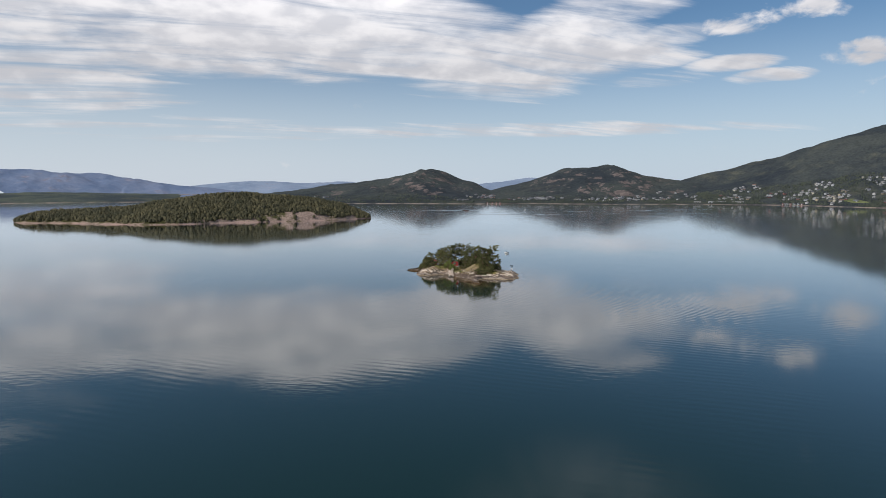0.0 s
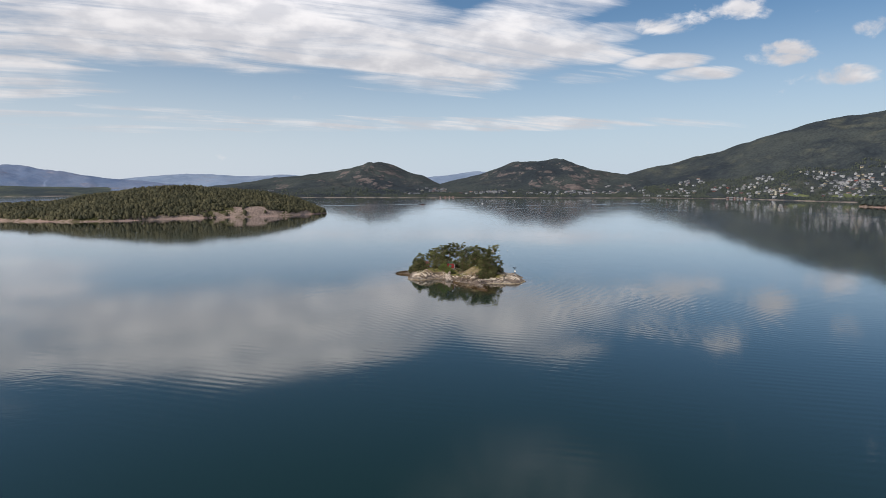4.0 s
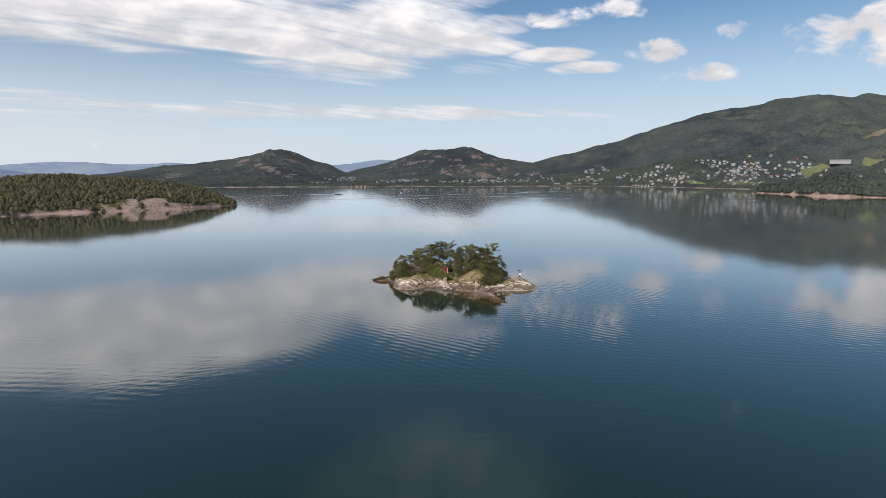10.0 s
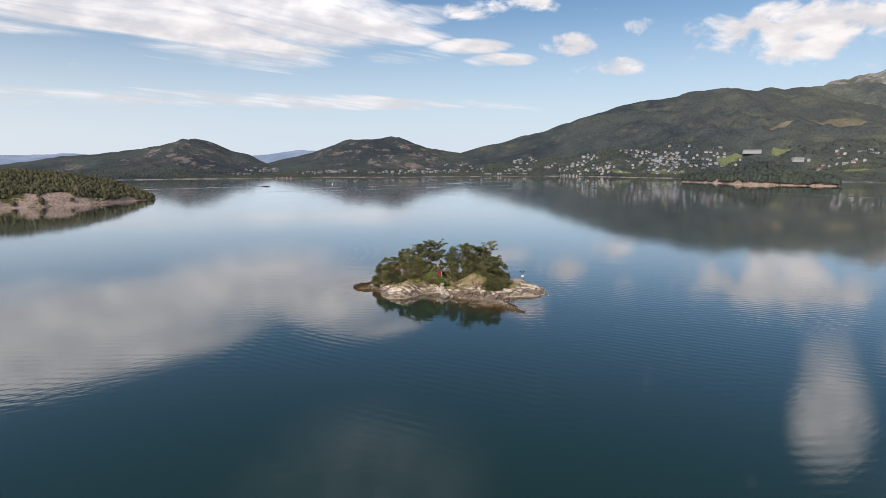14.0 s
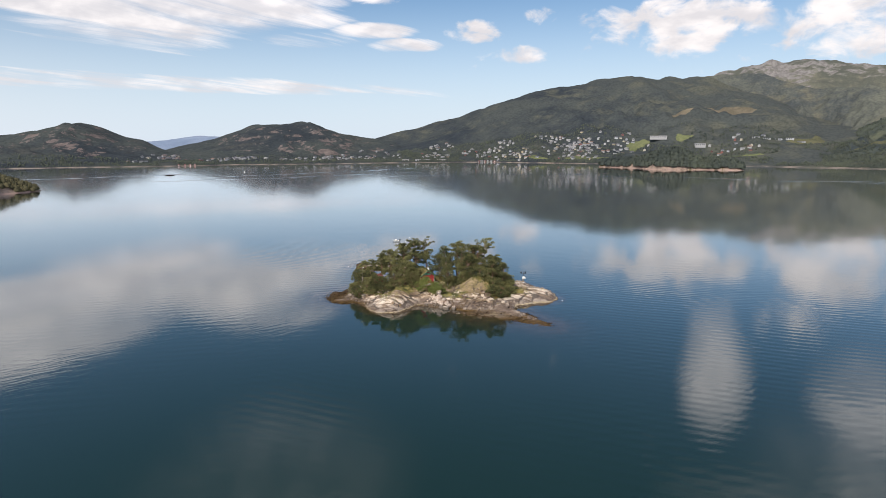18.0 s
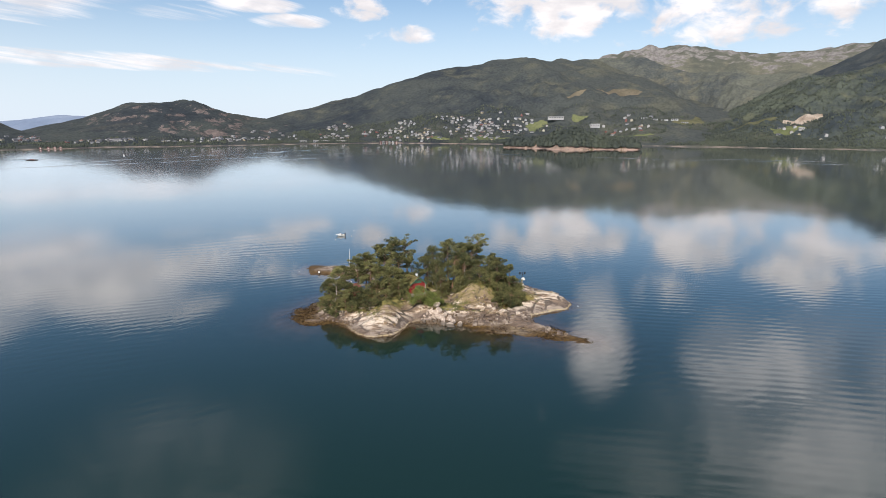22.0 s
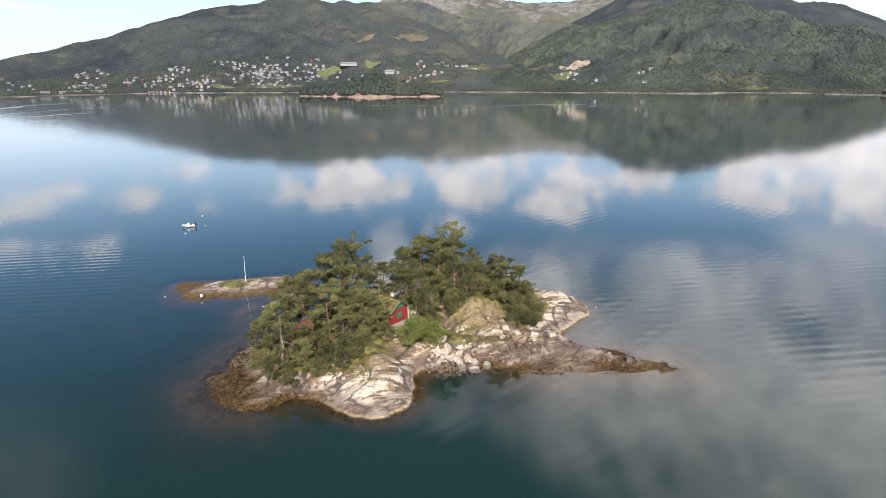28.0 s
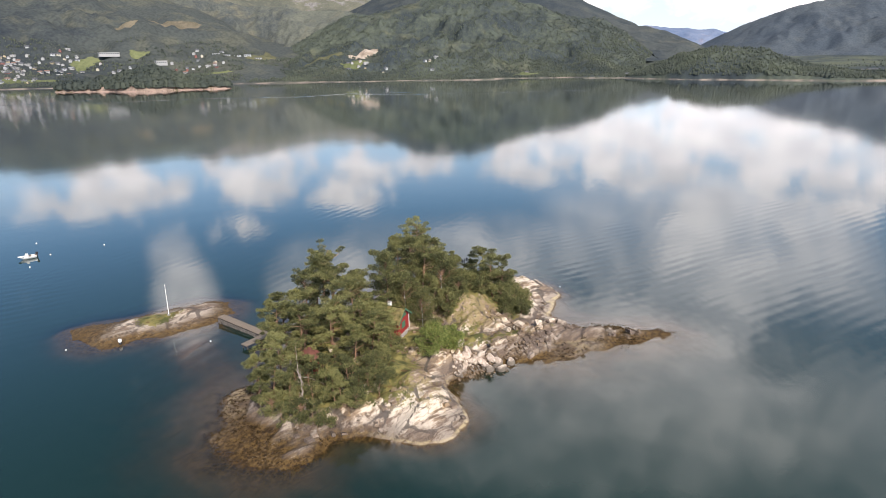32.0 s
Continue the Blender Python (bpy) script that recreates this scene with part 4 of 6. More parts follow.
def pine_meshes(seed, height, start=0.35, spread_=0.26, lean=0.4, flat_top=False, dense=145):
    """Trunk, branches and crown of a Scots pine."""
    rng = np.random.default_rng(seed)
    bend = rng.normal(size=2) * lean
    def stem(f):
        return Vector((bend[0] * f * f + 0.25 * math.sin(f * 5 + seed), bend[1] * f * f + 0.25 * math.cos(f * 4 + seed), height * f))
    tb = bmesh.new()
    fs = [0, 0.03, 0.15, 0.3, 0.45, 0.6, 0.75, 0.9, 0.98]
    r0 = 0.017 * height + 0.04
    tube(tb, [stem(f) + Vector((0, 0, -0.4 if f == 0 else 0)) for f in fs], [r0 * (1.35 if f < 0.02 else 1 - f * 0.88) for f in fs], 8)
    bb = bmesh.new()
    centres, radii = [], []
    limbs = int(height * (1.45 if flat_top else 1.8))
    for i in range(limbs):
        f = start + (0.97 - start) * (i + rng.uniform(0, 0.7)) / limbs
        g = (f - start) / (1 - start)
        shape = (0.55 + 0.6 * math.sin(math.pi * min(1, g * 0.85 + 0.18))) if not flat_top else (0.5 + 0.75 * g ** 0.6) * (1.0 if g < 0.93 else 0.7)
        ln = height * spread_ * shape * rng.uniform(0.65, 1.2)
        a_ = rng.uniform(0, 2 * math.pi)
        tilt = rng.uniform(-0.1, 0.35) + 0.5 * g
        base = stem(f)
        mid = base + Vector((math.cos(a_) * ln * 0.55, math.sin(a_) * ln * 0.55, ln * 0.45 * tilt))
        tip = base + Vector((math.cos(a_ + 0.25) * ln, math.sin(a_ + 0.25) * ln, ln * tilt * 0.8))
        rr = max(0.025, r0 * 0.34 * (1 - 0.6 * g))
        tube(bb, [base, mid, tip], [rr, rr * 0.7, rr * 0.3], 5, False)
        for q in (0.5, 0.75, 1.0):
            if q == 0.5 and rng.uniform() < 0.35:
                continue
            p = base.lerp(tip, q) + Vector(rng.normal(size=3) * 0.28)
            centres.append((p.x, p.y, p.z + 0.15))
            radii.append(rng.uniform(0.42, 0.78) * (0.75 + height * 0.028))
    top = stem(0.97)
    for k in range(3):
        centres.append((top.x + rng.normal() * 0.35, top.y + rng.normal() * 0.35, top.z - 0.4 * k + 0.1))
        radii.append(0.6)
    v, f_ = sprays(rng, centres, radii, dense, 0.40, 0.036, 0.46)
    return tb, bb, mesh_np("crown", v, f_, PINE_LEAF, False)


def leafy_meshes(seed, height, wide, leaf, bark, dense=70, size=0.22, start=0.3):
    """Trunk, branches and crown of a small broadleaved tree."""
    rng = np.random.default_rng(seed)
    tb, bb = bmesh.new(), bmesh.new()
    tube(tb, [(0, 0, -0.4), (0.05, 0, height * 0.25), (0.15, 0.1, height * 0.55), (0.1, 0.2, height * 0.9)], [0.010 * height + 0.02, 0.008 * height + 0.015, 0.006 * height, 0.015], 8)
    centres, radii = [], []
    for i in range(int(16 + height * 2.5)):
        g = rng.uniform(0, 1)
        z_ = height * (start + (0.95 - start) * g)
        rad = wide * 0.5 * math.sin(math.pi * min(0.98, g * 0.8 + 0.17)) * rng.uniform(0.5, 1.05)
        a_ = rng.uniform(0, 2 * math.pi)
        p = Vector((math.cos(a_) * rad, math.sin(a_) * rad, z_))
        tube(bb, [(0.1, 0.1, z_ * 0.7), p * 0.55 + Vector((0, 0, z_ * 0.38)), p], [0.05, 0.035, 0.012], 4, False)
        centres.append(tuple(p))
        radii.append(wide * rng.uniform(0.13, 0.2))
    v, f_ = sprays(rng, centres, radii, dense, size, size * 0.42, 0.8, 0.1)
    return tb, bb, mesh_np("crown", v, f_, leaf, False)


def tree(name, meshes, m, label, bark, group):
    ob = thing(name, m, label, "tree", group)
    tb, bb, crown = meshes
    part("trunk", tb, bark, ob)
    tagged(part("branchwork", bb, BARK, ob), kind="stuff")
    part("crown", crown, PINE_LEAF, ob)
    return ob


PROTO = {}
for key, args in {"a": (11, 12.0, 0.38, 0.23, 0.5), "b": (12, 11.0, 0.30, 0.25, 0.8), "c": (13, 13.0, 0.48, 0.24, 0.5, True), "d": (14, 9.5, 0.22, 0.26, 0.3),
                  "e": (15, 12.5, 0.40, 0.21, 1.0, True), "f": (16, 8.0, 0.12, 0.28, 0.2), "g": (17, 14.0, 0.50, 0.20, 0.6, True)}.items():
    PROTO[key] = tree("pine_tree", pine_meshes(*args), pose(0, 0, -400), "Scots pine with bare reddish trunk and olive needles", BARK, "pines on the islet"), args[1]
PROTO["h"] = tree("birch_tree", leafy_meshes(31, 9.5, 5.2, BIRCH_LEAF, BIRCH_BARK, 150, 0.17), pose(0, 0, -400), "birch with pale trunk and dull green leaves", BIRCH_BARK, "birches on the islet"), 9.5
PROTO["i"] = tree("young_pine", pine_meshes(18, 4.6, 0.06, 0.30, 0.1, False, 55), pose(0, 0, -400), "young bushy pine with branches to the ground", BARK, "young pines on the islet"), 4.6
PROTO["j"] = tree("alder_bush", leafy_meshes(33, 3.4, 3.8, BIRCH_LEAF, BARK, 130, 0.17, 0.04), pose(0, 0, -400), "dark green alder bush in the undergrowth", BARK, "alder bushes on the islet"), 3.4
used = set()


def plant(key, x, y, height, turn=0.0, label=""):
    ob, h0 = PROTO[key]
    k = height / h0
    m = pose(x, y, ground(x, y) - 0.05, 0, 0, turn)
    if key in used:
        ob = copy_thing(ob, m)
    else:
        ob.matrix_basis = m
        used.add(key)
    ob.scale = (k, k, k)
    if label:
        ob["label"] = label
    return ob


for key, x, y, h_ in (
        ("c", 4.4, 11.4, 11.2), ("g", 19.9, -1.6, 12.8), ("d", 14.3, -14.0, 8.6), ("e", 8.0, -3.5, 12.0),
        ("a", 1.0, 13.0, 11.0), ("b", -2.0, 10.5, 11.3), ("a", -5.0, 12.5, 10.8), ("e", -6.5, 8.0, 11.0), ("b", -9.5, 11.0, 10.0), ("d", -11.0, 6.5, 9.5),
        ("a", -13.0, 10.5, 9.5), ("d", -17.5, 11.5, 8.0), ("f", -19.8, 8.6, 5.0), ("f", -20.5, 11.5, 6.2), ("d", -8.0, 3.0, 8.8),
        ("b", -3.0, 5.5, 9.8), ("f", -12.0, 2.5, 7.2), ("f", -16.2, 3.4, 5.2), ("a", -9.0, 15.5, 9.4), ("b", -14.0, 14.5, 8.2), ("d", -4.0, 16.5, 9.0),
        ("f", -17.9, 5.4, 5.6), ("f", -18.9, 7.2, 5.6), ("f", -17.0, 9.8, 6.2), ("f", -20.8, 3.2, 5.2), ("i", -21.5, 5.8, 3.6), ("i", -18.2, -0.8, 3.4), ("f", -16.5, -0.2, 4.8), ("i", -22.6, 8.2, 3.2), ("f", -17.5, 15.5, 6.0), ("f", -20.5, 13.8, 5.0), ("d", 13.0, -15.6, 7.4), ("f", 15.5, -17.0, 5.2), ("i", 17.5, -16.0, 3.6), ("h", 11.0, -2.4, 9.8), ("h", 4.5, -1.5, 9.0), ("f", 7.0, -6.0, 6.4), ("f", 10.5, -8.5, 6.0), ("b", 13.5, -1.0, 10.6), ("i", -17.5, 1.0, 4.4), ("i", -14.0, -0.8, 3.8), ("i", -19.5, 4.5, 4.2), ("i", -10.0, -0.5, 4.0), ("f", -6.8, 0.2, 7.2), ("f", -9.6, 0.6, 7.4), ("i", -8.2, -1.6, 4.2), ("f", -21.5, 9.0, 5.0),
        ("h", 6.0, 2.0, 10.5), ("a", 10.5, 0.5, 10.8), ("h", 12.0, -4.5, 9.6), ("b", 15.5, -3.0, 10.5), ("a", 17.0, 2.5, 10.0), ("h", 3.2, -4.6, 8.0),
        ("h", 9.5, -7.0, 9.0), ("d", 16.5, -8.0, 6.6), ("f", 19.5, -7.0, 5.6), ("d", 13.0, -9.0, 6.2), ("f", 17.5, -11.5, 5.6), ("d", 21.5, -4.0, 8.0),
        ("b", 12.5, 5.0, 9.4), ("f", 8.0, 8.0, 7.5), ("i", 16.0, -15.5, 3.6), ("i", 12.0, -12.0, 3.4), ("f", 23.0, -8.0, 5.4), ("a", 1.8, 5.5, 8.2), ("d", 3.8, 1.5, 8.4),
        ("f", -21.6, 2.2, 4.4), ("i", -23.4, 5.2, 3.4), ("j", -22.8, 7.2, 3.0), ("j", -21.0, 0.2, 2.8), ("i", -18.6, -2.4, 3.2), ("j", -16.0, -2.6, 2.6), ("i", -24.0, 9.2, 3.2), ("j", -23.6, 3.6, 2.4), ("f", -18.8, 1.8, 5.6), ("j", 11.5, -18.6, 3.4), ("j", 13.6, -19.6, 3.2), ("j", 9.8, -18.2, 2.8), ("i", 15.2, -19.2, 3.6), ("j", 12.6, -17.2, 3.6), ("j", 6.5, -8.5, 3.4), ("j", 8.5, -10.0, 3.2), ("j", 4.5, -4.0, 3.6), ("j", 11.5, -10.5, 3.6), ("j", 16.0, -12.5, 4.0), ("j", 14.5, -17.2, 3.2), ("j", 18.5, -13.0, 3.6), ("j", 20.5, -9.5, 3.2),
        ("j", -5.6, -0.2, 3.2), ("f", -6.0, -0.8, 5.0), ("j", -6.4, -2.4, 2.3), ("f", -5.4, 1.4, 6.0), ("j", -5.0, 0.8, 3.0), ("j", -8.0, -1.6, 2.8), ("j", -12.0, -1.2, 2.6), ("j", -20.0, 1.0, 2.6), ("j", -22.0, 11.5, 2.8), ("j", 22.5, -10.5, 3.0), ("j", 2.6, -7.2, 1.9), ("j", 4.6, -8.8, 1.7), ("j", 0.8, -6.0, 2.0), ("i", 3.4, -6.2, 2.2), ("j", 7.6, -9.6, 1.8), ("j", 1.0, 3.5, 3.4), ("j", 12.5, -13.5, 4.2), ("j", -3.5, 2.0, 3.2), ("j", 11.8, -21.0, 2.8), ("j", 13.4, -21.6, 2.6), ("j", 15.2, -20.8, 3.2), ("i", 16.8, -19.4, 3.4), ("d", 15.6, -17.6, 8.4), ("j", 17.2, -18.0, 3.6)):
    plant(key, x, y, h_ * random.uniform(0.96, 1.04), random.uniform(0, 360))

# the maple bush below the hut
for n_, (x, y, h_, w_) in enumerate(((-6.4, -8.0, 4.6, 5.8), (-4.0, -10.2, 3.4, 4.4))):
    ob = thing("maple_bush", pose(x, y, ground(x, y) - 0.1), "bright green leafy maple bush growing from the rock", "bush", "maple bushes")
    tb, bb, crown = leafy_meshes(51 + n_, h_, w_, MAPLE_LEAF, BARK, 240, 0.17, 0.08)
    part("trunk", tb, BARK, ob), tagged(part("branchwork", bb, BARK, ob), kind="stuff"), part("crown", crown, MAPLE_LEAF, ob)

# a dead grey pine leaning over the west shore
dead = thing("dead_tree", pose(-22.0, 6.8, ground(-22.0, 6.8) - 0.2, 0, 0, 190), "bare bleached dead tree with crooked branches", "tree")
tb, bb = bmesh.new(), bmesh.new()
tube(tb, [(0, 0, 0), (-0.6, -0.4, 2.2), (-1.5, -0.5, 4.2), (-1.9, -1.2, 5.8)], [0.12, 0.09, 0.06, 0.02], 7)
rng = np.random.default_rng(77)
for i in range(18):
    f = rng.uniform(0.35, 1)
    b0 = Vector((-1.9 * f, -1.0 * f, 5.6 * f))
    w_ = Vector(rng.normal(size=3)) * 0.9 + Vector((0, 0, 0.2))
    tube(bb, [b0, b0 + w_ * 0.6 + Vector((0, 0, 0.25)), b0 + w_ * 1.3], [0.04, 0.025, 0.010], 5, False)
part("trunk", tb, GREY_BARK, dead), tagged(part("branchwork", bb, GREY_BARK, dead), kind="stuff")


# ---- low plants ----
def scatter(rng, n, x0, x1, y0, y1, keep):
    x, y = rng.uniform(x0, x1, n), rng.uniform(y0, y1, n)
    k = keep(x, y)
    return x[k], y[k]


def grassy(x, y):
    s_ = islet_z(x, y)[1]
    g = np.clip((s_ - 3.5) / 4.0, 0, 1) * (0.75 + 0.4 * fractal(x, y, 5, 3, 91)) * (1 - 0.8 * np.exp(-((x + 16) ** 2 + (y + 9) ** 2) / 30)) * (1 - np.clip((x - 19) / 5, 0, 1) * 0.8) * (1 - 0.6 * np.exp(-((x - 6) ** 2 + (y + 12.5) ** 2) / 30))
    return g > 0.55


rng = np.random.default_rng(5)
x, y = scatter(rng, 9000, -28, 28, -24, 22, grassy)
c = np.stack([x, y, land_z(x, y) + 0.08], -1)
v, f_ = sprays(rng, c, np.full(len(c), 0.22), 5, 0.34, 0.03, 0.3, 1.6)
tagged(new("grass", mesh_np("grass", v, f_, GRASS_LEAF, False)), "dry yellow-green grass tufts between the rocks", "grass", kind="stuff")
x, y = scatter(rng, 900, -26, 26, -20, 20, lambda x, y: grassy(x, y) & (fractal(x, y, 4, 3, 17) > -0.05))
c = np.stack([x, y, land_z(x, y) + 0.25], -1)
v, f_ = sprays(rng, c, rng.uniform(0.35, 0.8, len(c)), 55, 0.20, 0.06, 0.7, 0.5)
x, y = scatter(rng, 30000, -36, 14, -50, 22, lambda x, y: (land_z(x, y) > -0.25) & (land_z(x, y) < 0.42) & ((y > 1) & (x < -14) | (y < -27) & (fractal(x, y, 3, 2, 23) > -0.25)))
c = np.stack([x, y, land_z(x, y) + 0.04], -1)
wv, wf = sprays(rng, c, np.full(len(c), 0.2), 3, 0.26, 0.06, 0.12, -0.1)
tagged(new("seaweed", mesh_np("seaweed", wv, wf, WEED_LEAF, False)), "brown bladder wrack on the tidal rock", "seaweed", kind="stuff")
tagged(new("heather", mesh_np("heather", v, f_, HEATH_LEAF, False)), "low heather and juniper scrub under the pines", "shrub", kind="stuff")


# ---- woods on the far shores ----
def crown_kit(seed, spiky, wings):
    """A small tree of unit height: a jagged core and loose wings."""
    rng_ = np.random.default_rng(seed)
    v_, f_ = [], []
    if not spiky:
        for z0, r in ((0.10, 0.46), (0.62, 0.42)):
            for k in range(6):
                a_ = k * math.pi / 3 + rng_.uniform(-0.3, 0.3)
                v_.append((math.cos(a_) * r * rng_.uniform(0.8, 1.15), math.sin(a_) * r * rng_.uniform(0.8, 1.15), z0 + rng_.uniform(-0.06, 0.06)))
        v_.append((0.03, 0.02, 0.98))
        for k in range(6):
            k1 = (k + 1) % 6
            f_.extend([(k, k1, 6 + k1), (k, 6 + k1, 6 + k), (6 + k, 6 + k1, 12)])
    tiers = ((0.10, 0.23), (0.38, 0.19), (0.66, 0.12)) if spiky else ()
    for z0, r in tiers:
        base = len(v_)
        for k in range(6):
            a_ = k * math.pi / 3 + rng_.uniform(-0.3, 0.3)
            q = r * rng_.uniform(0.65, 1.2)
            v_.append((math.cos(a_) * q, math.sin(a_) * q, z0 + rng_.uniform(-0.05, 0.05)))
        v_.append((rng_.normal() * 0.02, rng_.normal() * 0.02, z0 + (0.40 if spiky else 0.38)))
        for k in range(6):
            f_.append((base + k, base + (k + 1) % 6, base + 6))
    for _ in range(wings):
        z0 = rng_.uniform(0.12, 0.9)
        a_ = rng_.uniform(0, 6.28)
        r = (0.27 * (1 - z0) + 0.04) if spiky else 0.44 * math.sin(math.pi * min(0.97, z0 * 0.85 + 0.1))
        p = np.array((math.cos(a_) * r, math.sin(a_) * r, z0))
        q = rng_.normal(size=(3, 3)) * (0.06 if spiky else 0.10)
        base = len(v_)
        v_.extend([tuple(p + q[0] * 1.4), tuple(p + q[1]), tuple(p + q[2])])
        f_.append((base, base + 1, base + 2))
    return np.array(v_), np.array(f_)


def wood(name, places, heights, spiky, wings, leaf, label, seed):
    rng_ = np.random.default_rng(seed)
    kits = [crown_kit(seed + k, rng_.uniform() < spiky, wings) for k in range(7)]
    vs, fs, n = [], [], 0
    for k in range(7):
        p, h_ = places[k::7], heights[k::7]
        if not len(p):
            continue
        kv, kf = kits[k]
        a_ = rng_.uniform(0, 6.28, len(p))
        w_ = h_ * rng_.uniform(0.8, 1.25, len(p))
        x_ = (kv[None, :, 0] * np.cos(a_)[:, None] - kv[None, :, 1] * np.sin(a_)[:, None]) * w_[:, None] + p[:, 0:1]
        y_ = (kv[None, :, 0] * np.sin(a_)[:, None] + kv[None, :, 1] * np.cos(a_)[:, None]) * w_[:, None] + p[:, 1:2]
        z_ = kv[None, :, 2] * h_[:, None] + p[:, 2:3] - 0.3
        vs.append(np.stack([x_, y_, z_], -1).reshape(-1, 3))
        fs.append((kf[None] + (np.arange(len(p)) * len(kv))[:, None, None]).reshape(-1, 3) + n)
        n += len(p) * len(kv)
    return tagged(new(name, mesh_np(name, np.concatenate(vs), np.concatenate(fs), leaf, True)), label, "trees", kind="stuff")


rng = np.random.default_rng(8)
x, y = scatter(rng, 42000, -680, -130, 400, 730, lambda x, y: (far_zf(x, y)[1] > 2.8 + 3 * fractal(x, y, 25, 2, 5)) & (((x + 226) / 42) ** 2 + ((y - 519 - 0.3 * (x + 240)) / 11.5) ** 2 > 0.85 + 2.0 * fractal(x, y, 14, 2, 6)))
p = np.stack([x, y, far_zf(x, y)[0]], -1)
wood("island_pines", p, 1.9 + 4.2 * rng.uniform(0, 1, len(p)) ** 1.5, 0.45, 6, FAR_LEAF, "dense pine wood covering the far island", 210)
x, y = scatter(rng, 5200, 870, 1005, 500, 840, lambda x, y: islet_zf(x, y)[1] > 2)
p = np.stack([x, y, islet_zf(x, y)[0]], -1)
wood("islet_pines", p, rng.uniform(8, 15, len(p)), 0.4, 16, SHORE_LEAF, "dark pine wood on the low islet", 230)


def lattice_of(sl):
    s_, u_ = np.meshgrid(np.linspace(0, 1, 300), np.linspace(0, 1.0, 150))
    return s_.ravel(), u_.ravel(), sl.at(s_, u_).reshape(-1, 3)


NETS = {sl: lattice_of(sl) for sl in (HILL_A, HILL_B, RIDGE, HILL_D, FLAT, MIDHILL)}


def on_slope(sl, x, y):
    """Along, up and the place itself of the point of a slope that lies at x, y."""
    s_, u_, q_ = NETS[sl]
    k = np.argmin((q_[:, 0] - x) ** 2 + (q_[:, 1] - y) ** 2)
    return s_[k], u_[k], q_[k]


# where the houses of the shore town stand: slope, middle, half widths along and across the shore, its turn, how many
rng_h = np.random.default_rng(12)
spots = []
for sl, mx, my, ra, rb, turn, n in (
        (HILL_A, 106, 1735, 52, 50, 0, 26), (HILL_A, 20, 1590, 30, 24, 0, 5), (HILL_A, -443, 1579, 40, 16, 0, 4),
        (HILL_B, 275, 1570, 75, 34, -20, 26), (HILL_B, 425, 1540, 40, 15, -10, 4), (HILL_B, 505, 1500, 65, 24, 0, 20), (HILL_B, 640, 1560, 65, 50, -10, 18), (HILL_B, 800, 1700, 60, 50, 0, 12),
        (RIDGE, 950, 1600, 60, 40, -45, 15), (RIDGE, 850, 1460, 70, 40, -40, 18), (RIDGE, 955, 1390, 55, 40, -55, 16), (RIDGE, 1055, 1385, 50, 40, -50, 18), (RIDGE, 1000, 1280, 60, 35, -65, 18), (RIDGE, 1000, 1195, 40, 20, -65, 8),
        (RIDGE, 1165, 1245, 45, 32, -55, 20), (RIDGE, 1150, 1140, 62, 48, -60, 44), (RIDGE, 1205, 1180, 38, 26, -55, 16), (RIDGE, 1085, 1085, 48, 22, -65, 14), (RIDGE, 1285, 1085, 38, 22, -50, 14), (RIDGE, 1235, 1035, 40, 26, -55, 12),
        (RIDGE, 1245, 905, 40, 14, -60, 7), (RIDGE, 1370, 800, 42, 24, -60, 9), (RIDGE, 1360, 742, 30, 18, -60, 5), (RIDGE, 1440, 820, 60, 20, -50, 6),
        (HILL_D, 1416, 392, 30, 16, -80, 7), (HILL_D, 1406, 318, 10, 6, 0, 2), (HILL_D, 1438, 214, 24, 6, -80, 3), (HILL_D, 1384, 200, 4, 4, 0, 1), (HILL_D, 1452, -30, 8, 6, 0, 1), (FLAT, 1400, -315, 50, 20, -60, 5), (FLAT, 1290, -730, 90, 40, -65, 16)):
    made = 0
    for _ in range(n * 40):
        if made == n:
            break
        g, h_ = rng_h.normal(size=2) * 0.6
        ca, sa = math.cos(radians(turn)), math.sin(radians(turn))
        q = on_slope(sl, mx + g * ra * ca - h_ * rb * sa, my + g * ra * sa + h_ * rb * ca)[2]
        if q[2] > 3.4 and all((q[0] - o[0]) ** 2 + (q[1] - o[1]) ** 2 > 11.0 ** 2 for o in spots):
            spots.append(q)
            made += 1
# open ground: slope, middle, half widths along and across, turn, material, what it is
OPEN = ((RIDGE, 1292, 1040, 32, 22, -50, "meadow", "mown green meadow between the houses"), (RIDGE, 1385, 950, 30, 16, -50, "meadow", "mown green meadow beside the school"), (RIDGE, 1105, 1035, 70, 14, -62, "meadow", "green shore park below the houses"),
        (RIDGE, 1300, 705, 34, 12, -65, "meadow", "green field by the shore wood"), (RIDGE, 1015, 1160, 30, 12, -65, "meadow", "green plot among the houses"), (RIDGE, 1570, 697, 75, 30, 0, "hayfield", "yellow-green hay field on the slope"),
        (RIDGE, 1765, 1050, 60, 22, -50, "clearing", "pale felled clearing on the wooded slope"), (RIDGE, 1524, 1077, 30, 9, -50, "clearing", "small pale clearing on the wooded slope"),
        (HILL_D, 1520, 400, 48, 18, -30, "gravel_cutting", "bare pale gravel cutting in the hillside"), (HILL_D, 1465, 500, 85, 14, -75, "hayfield", "narrow hay field at the foot of the hill"), (HILL_D, 1425, 405, 30, 18, -80, "meadow", "lawns round the houses on the hill foot"),
        (HILL_D, 1440, -32, 34, 14, -80, "meadow", "sunny lawn by the lone shore house"), (FLAT, 1400, -320, 50, 26, -60, "meadow", "pale green valley fields"), (FLAT, 1300, -740, 110, 46, -65, "meadow", "green valley fields by the settlement"))
allp, allh = [], []
